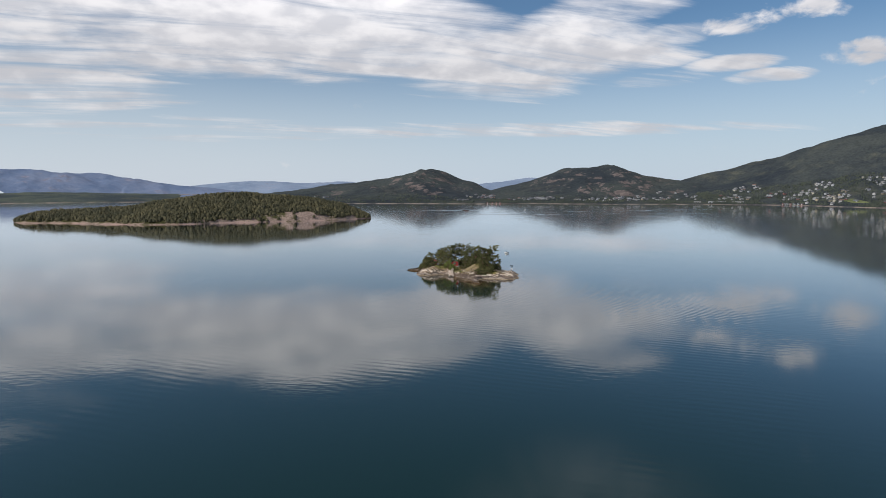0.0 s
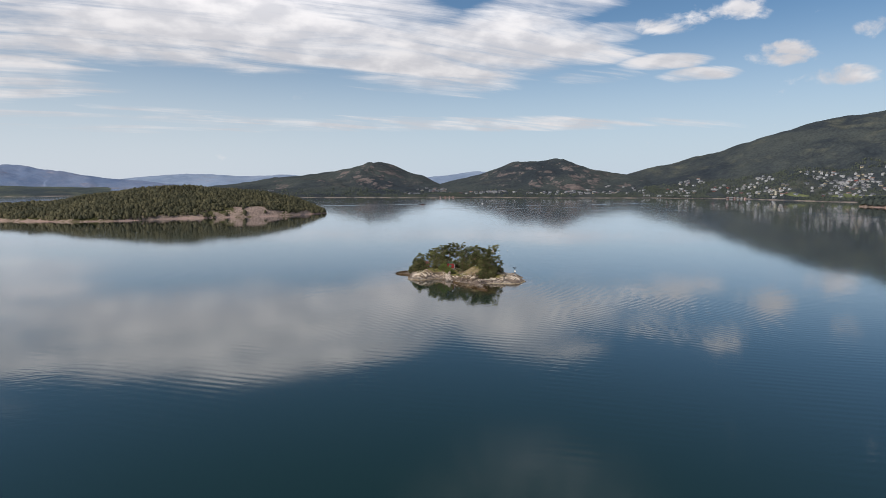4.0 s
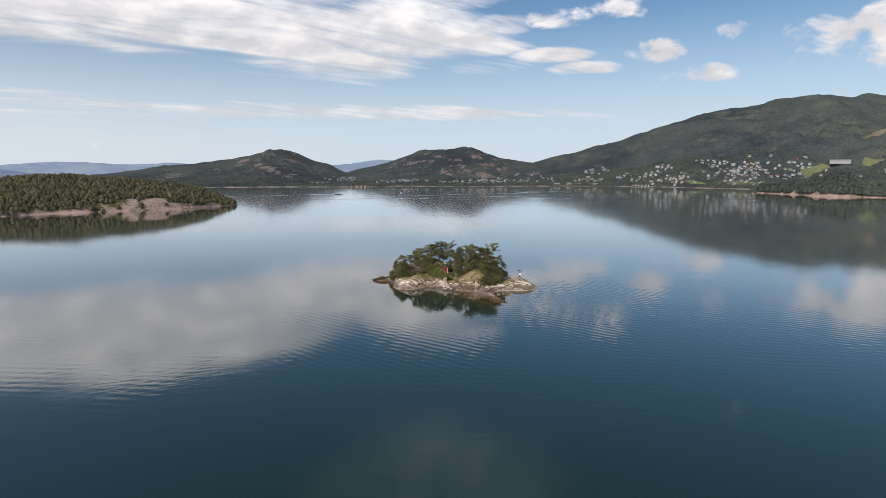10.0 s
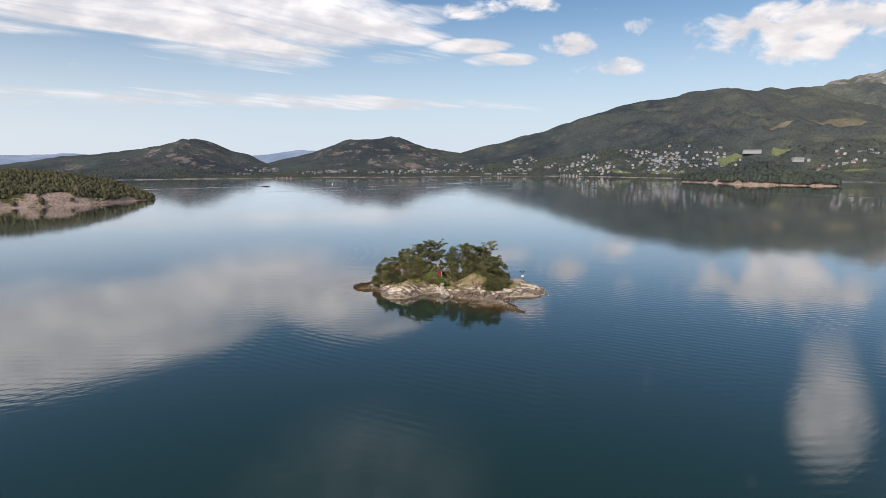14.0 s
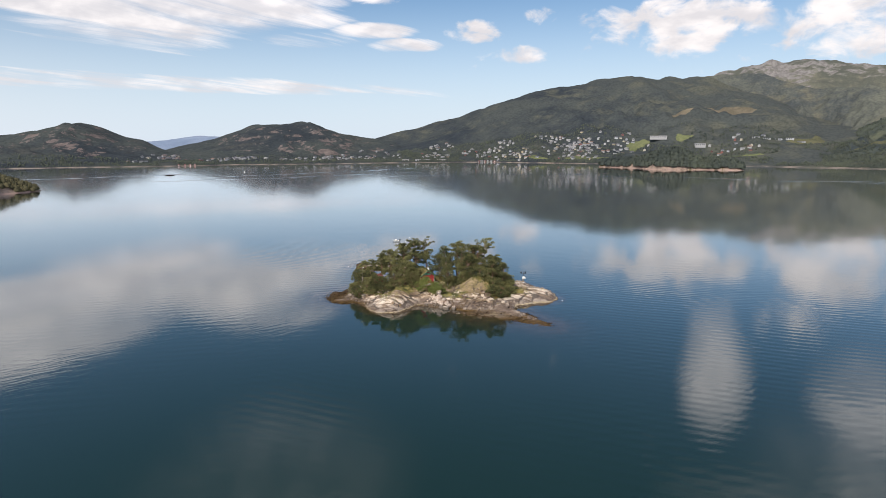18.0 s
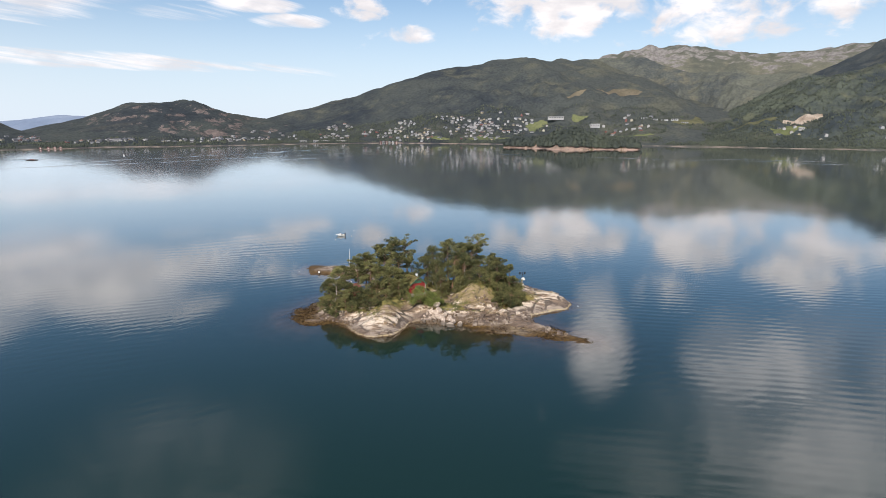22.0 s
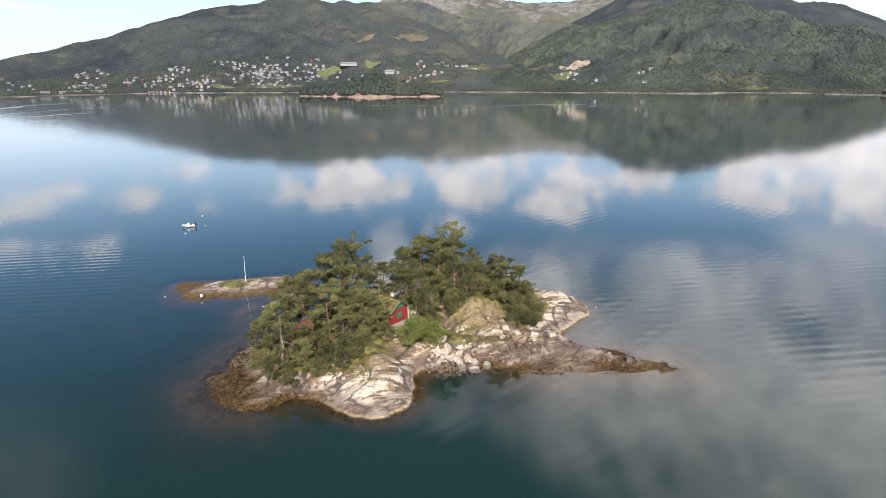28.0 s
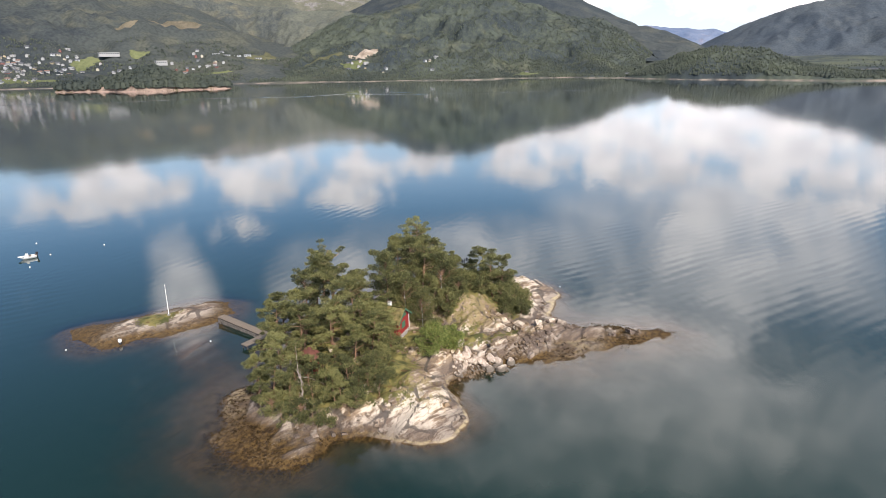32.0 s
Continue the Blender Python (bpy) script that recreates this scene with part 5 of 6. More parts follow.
for sl, n, u0, u1, hh, gap in ((HILL_A, 2600, 0.01, 0.25, 5, -0.4), (HILL_B, 2600, 0.01, 0.25, 5, -0.4), (RIDGE, 14000, 0.012, 0.40, 5.5, -0.45), (HILL_D, 26000, 0.01, 0.97, 5, -0.9),
                                 (LOW, 6000, 0.03, 1.1, 4.5, -0.8), (FLAT, 2600, 0.0, 0.6, 5, 0.0)):
    s_, u_ = rng.uniform(0, 1, n), u0 + (u1 - u0) * rng.uniform(0, 1, n) ** 1.3
    q = sl.at(s_, u_)
    k = fractal(q[:, 0], q[:, 1], 90, 3, 777) > gap
    luck = rng.uniform(0, 1, n)
    for on, mx, my, ra, rb, turn, *_ in OPEN:
        if on is sl:
            ca, sa = math.cos(radians(turn)), math.sin(radians(turn))
            dx, dy = q[:, 0] - mx, q[:, 1] - my
            k &= ((dx * ca + dy * sa) / ra) ** 2 + ((dy * ca - dx * sa) / rb) ** 2 > 1.15
    for o in spots:
        dx, dy = q[:, 0] - o[0], q[:, 1] - o[1]
        ahead, aside = -0.5 * dx - 0.866 * dy, -0.866 * dx + 0.5 * dy
        k &= (np.abs(aside) > 7) | (ahead < -5) | (ahead > 17) | (luck > 0.8)
    allp.append(q[k]), allh.append(hh * rng.uniform(0.6, 1.15, k.sum()))
for sl, n in ((HILL_D, 900),):
    q = sl.at(rng.uniform(0, 1, n), rng.uniform(0.94, 1.01, n))
    allp.append(q), allh.append(rng.uniform(3, 6, n))
wood("shore_woods", np.concatenate(allp), np.concatenate(allh), 0.25, 0, SHORE_LEAF, "mixed woods along the far shores and slopes", 250)


# ---- the hut ----
RED = plain("red_boards", (0.30, 0.028, 0.024), 0.75, 0.30, 2.5)
GREEN = plain("green_paint", (0.060, 0.15, 0.085), 0.6, 0.25, 3)
WHITE = plain("white_paint", (0.78, 0.77, 0.74), 0.6, 0.12, 3)
STONE = plain("grey_stone", (0.34, 0.31, 0.28), 0.9, 0.4, 3)
DARKSTONE = plain("weedy_brown_stone", (0.175, 0.122, 0.078), 0.85, 0.55, 2.5)
WETSTONE = plain("wet_dark_stone", (0.13, 0.11, 0.095), 0.85, 0.45, 2)
RUST = plain("rusty_paint", (0.19, 0.070, 0.052), 0.8, 0.35, 2)
TIMBER = plain("weathered_timber", (0.21, 0.165, 0.125), 0.85, 0.45, 4)
DARKWOOD = plain("wet_dark_timber", (0.07, 0.055, 0.045), 0.8, 0.4, 4)
IRON = plain("dark_iron", (0.05, 0.05, 0.055), 0.5, 0.3, 6, 0.6)
GLASS = plain("window_glass", (0.03, 0.04, 0.05), 0.08, 0.2, 1)
TURF = plain("turf_roof", (0.21, 0.165, 0.065), 0.95, 0.45, 1.6)


def gable_hut(m, w, deep, eave, top, label):
    """A board hut with a turf roof: gable towards -y, floor at z 0."""
    hut = thing("hut", m, label, "cabin")
    bm = bmesh.new()
    box(bm, 0, deep / 2, -0.35, w + 0.1, deep + 0.1, 0.9, 0.05)
    for k in range(14):
        a_ = random.uniform(-w / 2, w / 2)
        box(bm, a_, -0.06, random.uniform(-0.6, 0.0), random.uniform(0.3, 0.6), 0.2, random.uniform(0.2, 0.3), 0.05)
    part("foundation", bm, STONE, hut, "rough grey stone footing")
    for nm, y0 in (("front_wall", 0.0), ("back_wall", deep - 0.12)):
        bm = prism(bmesh.new(), ((-w / 2, 0.1), (w / 2, 0.1), (w / 2, eave), (0, top), (-w / 2, eave)), 0.12, Matrix.Translation((0, y0, 0)))
        n, slats = int(w / 0.22), []
        for k in range(n + 1):
            a_ = -w / 2 + 0.05 + k * (w - 0.1) / n
            hh = eave + (top - eave) * (1 - abs(a_) / (w / 2)) - 0.04
            slats.append(box(bmesh.new(), a_, y0 - 0.012 if y0 == 0 else y0 + 0.132, (hh + 0.1) / 2, 0.05, 0.03, hh - 0.1))
        wall = part(nm, bm, RED, hut)
        for q in slats:
            part("batten", q, RED, wall)
    for nm, sx in (("side_wall_west", -1), ("side_wall_east", 1)):
        bm = box(bmesh.new(), sx * (w / 2 - 0.06), deep / 2, eave / 2 + 0.05, 0.12, deep - 0.25, eave - 0.1)
        wall = part(nm, bm, RED, hut)
        for k in range(int(deep / 0.25)):
            part("batten", box(bmesh.new(), sx * (w / 2 + 0.012), 0.2 + k * 0.25, eave / 2 + 0.05, 0.03, 0.05, eave - 0.1), RED, wall)
    pitch = math.atan2(top - eave, w / 2)
    for nm, sx in (("roof_west", -1), ("roof_east", 1)):
        ln = math.hypot(w / 2, top - eave) + 0.42
        mm = Matrix.Translation((0, deep / 2, top + 0.02)) @ Matrix.Rotation(sx * pitch, 4, "Y")
        roof = part(nm, box(bmesh.new(), sx * ln / 2, 0, 0.05, ln, deep + 0.8, 0.10, 0.01, mm), TIMBER, hut)
        rng_ = np.random.default_rng(3 + sx)
        gx_, gy_ = np.meshgrid(np.linspace(0.0, ln, 14), np.linspace(-deep / 2 - 0.36, deep / 2 + 0.36, 26))
        gz_ = 0.24 + 0.07 * fractal(gx_, gy_, 0.7, 3, 5 + sx)
        gz_[0], gz_[-1], gz_[:, -1] = 0.09, 0.09, 0.09
        vv = np.stack([sx * gx_, gy_, gz_], -1).reshape(-1, 3)
        vv = np.array([tuple(mm @ Vector(q)) for q in vv])
        part("turf", mesh_np("turf", vv, grid_faces(14, 26) if sx > 0 else grid_faces(14, 26)[:, ::-1], TURF), TURF, roof, "dry brown-green turf covering")
        cc = vv[rng_.integers(0, len(vv), 260)]
        sv, sf = sprays(rng_, cc, np.full(len(cc), 0.16), 6, 0.26, 0.03, 0.4, 1.2)
        tagged(part("turf_grass", mesh_np("turf_grass", sv, sf, GRASS_LEAF, False), GRASS_LEAF, roof), kind="stuff")
        for fy in (-deep / 2 - 0.42, deep / 2 + 0.42):
            part("bargeboard", box(bmesh.new(), sx * ln / 2, fy, 0.08, ln + 0.06, 0.05, 0.26, 0.01, mm), GREEN, roof, "green painted bargeboard")
    gp = part("gable_panel", prism(bmesh.new(), ((-w * 0.27, eave + 0.22), (w * 0.27, eave + 0.22), (w * 0.14, eave + 0.22 + (top - eave) * 0.48), (-w * 0.14, eave + 0.22 + (top - eave) * 0.48)), 0.05, Matrix.Translation((0, -0.085, 0))), GREEN, hut, "green gable shutter")
    win = part("window", box(bmesh.new(), -0.12, -0.05, 1.45, 1.25, 0.08, 1.05, 0.02), GREEN, hut, "window closed by a green shutter")
    part("shutter", box(bmesh.new(), -0.12, -0.11, 1.45, 0.95, 0.06, 0.78, 0.02), GREEN, win)
    for sx in (-1, 1):
        part("corner_board", box(bmesh.new(), sx * (w / 2 - 0.02), -0.03, eave / 2 + 0.05, 0.14, 0.07, eave - 0.12, 0.01), WHITE if sx > 0 else RED, hut)
    door = part("door", box(bmesh.new(), w / 2 + 0.04, 3.1, 1.0, 0.06, 0.9, 1.85, 0.015), GREEN, hut, "green plank door")
    part("door_handle", box(bmesh.new(), w / 2 + 0.09, 2.8, 1.0, 0.06, 0.12, 0.03, 0.008), IRON, door)
    ch = part("chimney", box(bmesh.new(), 0.9, 2.7, top - 0.15, 0.5, 0.5, 1.3, 0.03), WHITE, hut, "whitewashed chimney")
    part("chimney_cap", box(bmesh.new(), 0.9, 2.7, top + 0.54, 0.62, 0.62, 0.1, 0.03), STONE, ch)
    return hut


gable_hut(pose(-2.8, -2.55, 4.1, 0, 0, -13), 4.1, 5.0, 2.45, 3.95, "small red board hut with turf roof and green trim")


def shed(m, label):
    """A small plank outhouse under a low rusty roof: front towards -y, floor at z 0."""
    ob = thing("shed", m, label, "shed")
    part("footing", box(bmesh.new(), 0, 0, -0.5, 2.5, 2.7, 1.1, 0.06), STONE, ob, "grey stone footing")
    for nm, y0, x0, w_, d_ in (("front_wall", -1.25, 0, 2.4, 0.08), ("back_wall", 1.25, 0, 2.4, 0.08), ("side_wall_west", 0, -1.16, 0.08, 2.42), ("side_wall_east", 0, 1.16, 0.08, 2.42)):
        wall = part(nm, box(bmesh.new(), x0, y0, 1.1, w_, d_, 2.2, 0.01), RED, ob)
        for k in range(9):
            a_ = -1.04 + k * 0.26
            bx, by = (a_, y0 * 1.045) if d_ < w_ else (x0 * 1.045, a_)
            part("batten", box(bmesh.new(), bx, by, 1.1, 0.05, 0.05, 2.16), RED, wall)
    for sx in (-1, 1):
        mm = Matrix.Translation((0, 0, 3.0)) @ Matrix.Rotation(sx * radians(33), 4, "Y")
        roof = part("roof_slope", box(bmesh.new(), sx * 0.85, 0, 0.03, 1.7, 3.1, 0.07, 0.01, mm), RUST, ob, "rusty red roof sheet")
        for k in range(11):
            part("rib", box(bmesh.new(), sx * 0.85, -1.45 + k * 0.29, 0.085, 1.68, 0.07, 0.05, 0.015, mm), RUST, roof)
    for y0 in (-1.21, 1.21):
        part("gable", prism(bmesh.new(), ((-1.2, 2.2), (1.2, 2.2), (0, 2.98)), 0.08, Matrix.Translation((0, y0 - 0.04, 0))), RED, ob)
    door = part("door", box(bmesh.new(), 0.2, -1.33, 1.0, 0.8, 0.05, 1.8, 0.01), TIMBER, ob, "grey plank door")
    part("door_handle", box(bmesh.new(), -0.1, -1.39, 1.0, 0.03, 0.06, 0.14, 0.006), IRON, door)


shed(pose(-15.0, 8.6, ground(-15.0, 8.6) + 0.65, 0, 0, -75), "small red outhouse with rusty roof among the pines")

# ---- footbridge and landing stage ----
bridge = thing("footbridge", pose(6.6, 33.4, 1.15, 0, 1.5, math.degrees(math.atan2(21.6 - 33.4, 0.4 - 6.6))), "weathered plank footbridge between the islet and the skerry", "bridge")
L = math.hypot(6.2, 11.8)
for sy in (-0.5, 0.5):
    part("beam", box(bmesh.new(), L / 2, sy, -0.2, L, 0.2, 0.3, 0.02), DARKWOOD, bridge)
me = bpy.data.meshes.new("plank")
box(bm := bmesh.new(), 0, 0, 0, 0.21, 1.5, 0.06, 0.01).to_mesh(me)
bm.free()
me.materials.append(TIMBER)
for k in range(int(L / 0.24)):
    ob = part("plank", me, TIMBER, bridge)
    ob.location = (0.12 + k * 0.24, random.uniform(-0.03, 0.03), random.uniform(-0.01, 0.01))
    ob.rotation_euler = (0, 0, random.uniform(-0.02, 0.02))
rng = np.random.default_rng(61)
for k in range(26):
    a_ = (k + 0.5) / 26
    for row in (0, 1):
        w_, h_ = L / 26 * rng.uniform(0.95, 1.25), rng.uniform(0.5, 0.62)
        part("stone_block", box(bmesh.new(), L * a_ + row * 0.2, rng.normal() * 0.05, -0.58 - row * 0.5, w_, rng.uniform(1.15, 1.4), h_, 0.08), WETSTONE, bridge)
stage = thing("landing_stage", pose(-1.6, 23.3, 0.75, 0, 0, -28), "short grey timber landing stage on dark posts", "jetty")
part("deck", box(bmesh.new(), 0, 0, 0, 4.2, 1.5, 0.16, 0.03), TIMBER, stage)
for sx in (-1.8, 1.5):
    for sy in (-0.6, 0.6):
        part("post", tube(bmesh.new(), [(sx, sy, -1.6), (sx, sy, 0.0)], [0.11, 0.10], 8), DARKWOOD, stage)

# ---- flagpole, marks and lantern ----
fx, fy = 5.3, 42.7
flag = thing("flagpole", pose(fx, fy, ground(fx, fy) - 0.05, 0, 2.5, 0), "slender white flagpole standing on the skerry", "flagpole")
part("pole", tube(bmesh.new(), [(0, 0, 0), (0, 0, 2.5), (0, 0, 5.7)], [0.075, 0.06, 0.035], 10), WHITE, flag)
bm = bmesh.new()
bmesh.ops.create_uvsphere(bm, u_segments=10, v_segments=6, radius=0.08, matrix=Matrix.Translation((0, 0, 5.75)))
part("knob", bm, WHITE, flag)
part("foot", box(bmesh.new(), 0, 0, 0.1, 0.4, 0.4, 0.3, 0.04), STONE, flag)
part("cleat", box(bmesh.new(), 0.08, 0, 1.1, 0.05, 0.04, 0.18, 0.01), IRON, flag)
mk = thing("mooring_post", pose(-3.9, 46.1, ground(-3.9, 46.1) - 0.1), "stubby white-topped mooring post on the weedy rock", "post")
part("shaft", tube(bmesh.new(), [(0, 0, 0), (0, 0, 0.45)], [0.26, 0.22], 12), IRON, mk)
part("head", tube(bmesh.new(), [(0, 0, 0.45), (0, 0, 0.55), (0, 0, 0.95), (0, 0, 1.03)], [0.22, 0.30, 0.28, 0.14], 12), WHITE, mk)
lx, ly = 30.0, -9.1
lamp = thing("sector_light", pose(lx, ly, ground(lx, ly) - 0.1, 0, 0, -35), "navigation light post with two dark lanterns and white board", "beacon")
part("mast", tube(bmesh.new(), [(0, 0, 0), (0, 0, 4.0)], [0.10, 0.08], 10), IRON, lamp)
part("plinth", box(bmesh.new(), 0, 0, 0.1, 0.9, 0.9, 0.5, 0.05), WHITE, lamp, "white concrete plinth")
part("crossarm", box(bmesh.new(), 0, 0, 3.35, 1.5, 0.08, 0.08, 0.01), IRON, lamp)
for sx in (-0.7, 0.7):
    q = part("lantern", tube(bmesh.new(), [(sx, 0, 3.3), (sx, 0, 3.42), (sx, 0, 3.9), (sx, 0, 4.0)], [0.16, 0.22, 0.22, 0.10], 10), IRON, lamp)
    part("lens", tube(bmesh.new(), [(sx, 0, 3.52), (sx, 0, 3.78)], [0.235, 0.235], 12), GLASS, q)
part("day_board", prism(bmesh.new(), ((-0.25, 1.6), (0.8, 1.6), (0.8, 1.95), (0.3, 2.45), (-0.25, 2.2)), 0.05, Matrix.Translation((0, -0.16, 0))), WHITE, lamp, "white day board")
part("battery_box", box(bmesh.new(), 0, 0.25, 1.1, 0.5, 0.35, 0.7, 0.03), STONE, lamp)
for n_, (x, y) in enumerate(((48.6, 107.3), (40.1, 96.0), (30.8, 93.6), (48.9, 87.8), (-6.8, 53.9), (29.4, -28.9), (-1.3, 31.3))):
    fl = thing("mooring_float", pose(x, y, 0.08), "small white mooring float on the water", "float", "mooring floats")
    bm = bmesh.new()
    bmesh.ops.create_uvsphere(bm, u_segments=12, v_segments=8, radius=0.19 if n_ < 4 else 0.14, matrix=Matrix.Diagonal((1, 1, 0.85, 1)))
    part("ball", bm, WHITE, fl)
    part("eye_ring", tube(bmesh.new(), [(0, 0, 0.22), (0, 0, 0.40)], [0.05, 0.04], 6), IRON, fl)


# ---- the moored boat ----
def hull(bm, ln, wide, high, thick=0.06):
    """An open boat's shell, bow to +y."""
    rows = []
    for inner in (0, 1):
        grid = []
        for i in range(13):
            f = i / 12
            half = wide / 2 * (1 - max(0, (f - 0.45) / 0.55) ** 2.2) * (0.92 + 0.08 * math.sin(f * 3)) - inner * thick
            half = max(half, 0.02)
            keel = -0.25 + 0.55 * max(0, (f - 0.6) / 0.4) ** 2 + inner * (thick + 0.12)
            sheer = high * (0.85 + 0.35 * f * f)
            y_ = -ln / 2 + ln * f - inner * thick * (1 if f > 0.5 else -1)
            grid.append([bm.verts.new((half * math.sin(a_) , y_, keel + (sheer - keel) * (1 - math.cos(a_)) ** 0.8 if abs(a_) > 0.01 else keel)) for a_ in [(-1 + k / 4) * math.pi / 2 for k in range(9)]])
        for r0, r1 in zip(grid, grid[1:]):
            for k in range(8):
                q = (r0[k], r0[k + 1], r1[k + 1], r1[k])
                bm.faces.new(q if inner else q[::-1])
        bm.faces.new(grid[0] if inner else grid[0][::-1])
        rows.append(grid)
    for k in (0, 8):
        for i in range(12):
            bm.faces.new((rows[0][i][k], rows[0][i + 1][k], rows[1][i + 1][k], rows[1][i][k]))
    bmesh.ops.recalc_face_normals(bm, faces=bm.faces)
    return bm


def motorboat(m, label, ln=3.4, group=""):
    b = thing("motorboat", m, label, "boat", group)
    part("hull", hull(bmesh.new(), ln, 1.8, 0.62), WHITE, b, "white hull")
    part("foredeck", prism(bmesh.new(), ((-0.75, 0), (0.75, 0), (0.45, 0.06), (-0.45, 0.06)), 1.3, Matrix.Translation((0, 0.8, 0.62))), WHITE, b)
    cs = part("console", box(bmesh.new(), 0.2, 0.2, 0.75, 0.8, 0.6, 0.8, 0.06), WHITE, b)
    part("windscreen", box(bmesh.new(), 0.2, 0.45, 1.3, 0.8, 0.04, 0.4, 0.01, Matrix.Rotation(radians(8), 4, "X")), GLASS, cs)
    for y_ in (-0.5, -1.6):
        part("seat", box(bmesh.new(), 0, y_, 0.45, 1.5, 0.4, 0.35, 0.05), TIMBER, b)
    om = part("outboard_motor", box(bmesh.new(), 0, -ln / 2 - 0.2, 0.95, 0.38, 0.5, 0.6, 0.08), IRON, b, "dark outboard motor")
    part("motor_leg", box(bmesh.new(), 0, -ln / 2 - 0.18, 0.3, 0.14, 0.22, 0.9, 0.03), IRON, om)
    return b


motorboat(pose(36.8, 99.2, 0.12, 0, 0, 48), "white open motorboat with dark outboard, moored to a float")
raft = thing("work_raft", pose(23, 905, 0.1, 0, 0, 75), "long low red-brown raft lying on the open fjord", "raft")
part("hull", hull(bmesh.new(), 15.0, 4.0, 0.8), DARKWOOD, raft)
part("cabin", box(bmesh.new(), 0, -1.0, 1.0, 2.2, 4.6, 0.9, 0.12), RUST, raft, "low rust-red cabin")
part("deck", box(bmesh.new(), 0, 0, 0.5, 3.0, 11.5, 0.12, 0.03), TIMBER, raft)
bu = thing("sea_mark", pose(156, 962, 0), "white spar float far out on the fjord", "float")
part("spar", tube(bmesh.new(), [(0, 0, -0.5), (0, 0, 0.4), (0, 0, 2.2), (0, 0, 2.4)], [0.9, 1.0, 0.5, 0.3], 10), WHITE, bu)


# ---- boulders and stones ----
def boulder_mesh(seed):
    bm = bmesh.new()
    bmesh.ops.create_icosphere(bm, subdivisions=3, radius=1)
    o = Vector((seed * 7.3, 1.7, seed))
    planes = [Vector(q).normalized() for q in np.random.default_rng(seed).normal(size=(9, 3))]
    for v_ in bm.verts:
        n = v_.co.normalized()
        r = min(1.0, *[0.74 / max(0.25, n.dot(q)) for q in planes])
        v_.co = n * (r + 0.10 * noise.noise(n * 2.2 + o) + 0.04 * noise.noise(n * 6 + o))
        v_.co.z *= 0.8
    me_ = bpy.data.meshes.new("boulder")
    bm.to_mesh(me_)
    bm.free()
    me_.polygons.foreach_set("use_smooth", np.full(len(me_.polygons), True))
    me_.materials.append(BOULDER)
    return me_


def boulder_build(nt):
    co = nd(nt, "ShaderNodeTexCoord").outputs["Object"]
    rnd = nd(nt, "ShaderNodeObjectInfo").outputs["Random"]
    a_, b_ = fbm(nt, co, 1.6, 6, 0.65), fbm(nt, co, 9.0, 5, 0.6)
    c = mixc(nt, ramp(nt, a_, 0.35, 0.65), (0.34, 0.26, 0.20), (0.70, 0.59, 0.48))
    c = mixc(nt, mth(nt, "MULTIPLY", rnd, 0.35), c, (0.30, 0.22, 0.18))
    z_ = nd(nt, "ShaderNodeSeparateXYZ", {0: place(nt)}).outputs[2]
    c = mixc(nt, ramp(nt, mth(nt, "ADD", z_, mth(nt, "MULTIPLY", a_, 0.6)), 1.35, 0.75, 0.0, 0.85), c, (0.085, 0.07, 0.055))
    return bsdf(nt, c, 0.85, mth(nt, "ADD", a_, mth(nt, "MULTIPLY", b_, 0.4)), 0.12, 0.8)


BOULDER = mat("boulder_stone", boulder_build)
stones = [boulder_mesh(k) for k in range(5)]
rng = np.random.default_rng(9)
line = ((-8.6, -11.4), (-6.7, -13.3), (-4.9, -15.7), (-2.8, -18.2), (-0.2, -21.6), (2.5, -27.0), (4.5, -31.0), (6.5, -36.0), (8.2, -41.0))
dark_stones = [me_.copy() for me_ in stones]
for me_ in dark_stones:
    me_.materials[0] = DARKSTONE
for i in range(255):
    f = rng.uniform(0, 1) ** 1.25 * (len(line) - 1)
    k = min(int(f), len(line) - 2)
    x = line[k][0] + (line[k + 1][0] - line[k][0]) * (f - k) + rng.normal() * 0.7
    y = line[k][1] + (line[k + 1][1] - line[k][1]) * (f - k) + rng.normal() * 0.7
    r = rng.uniform(0.55, 1.0) if i < 26 else rng.uniform(0.18, 0.5)
    if i >= 170:
        k = int(rng.integers(0, 4))
        g = rng.uniform(0, 1)
        x, y = line[k][0] + (line[k + 1][0] - line[k][0]) * g + rng.normal() * 0.9 + 0.5, line[k][1] + (line[k + 1][1] - line[k][1]) * g + rng.normal() * 0.9 + 0.4
        r = rng.uniform(0.2, 0.45)
    elif k >= 5:
        r *= 0.75
    if i < 16:
        x, y, r = -5.6 + rng.normal() * 0.45 + (0.9 if i % 3 == 0 else 0.0), -11.4 - i * 0.52 + rng.normal() * 0.2, rng.uniform(0.62, 0.98)
    elif i < 110:
        g = rng.uniform(0, 1)
        x, y, r = -8.3 + 2.9 * g + rng.normal() * 0.6, -12.2 - 6.6 * g + rng.normal() * 0.7, rng.uniform(0.16, 0.36)
    pale_one = i < 16 or (i >= 110 and k < 2)
    if not pale_one and i >= 110:
        r = min(r, 0.42)
    words = "pale rounded boulder lying in the cove" if r > 0.55 else "small pale stone above the cove" if pale_one else "small wet dark stone in the cove"
    ob = tagged(new("boulder", stones[i % 5] if pale_one else dark_stones[i % 5]), words, "boulder", "boulders in the cove")
    ob.matrix_basis = pose(x, y, max(ground(x, y), -0.3) + r * 0.35, *rng.uniform(0, 60, 2), rng.uniform(0, 360))
    ob.scale = (r * rng.uniform(0.9, 1.4), r, r * rng.uniform(0.7, 0.95))

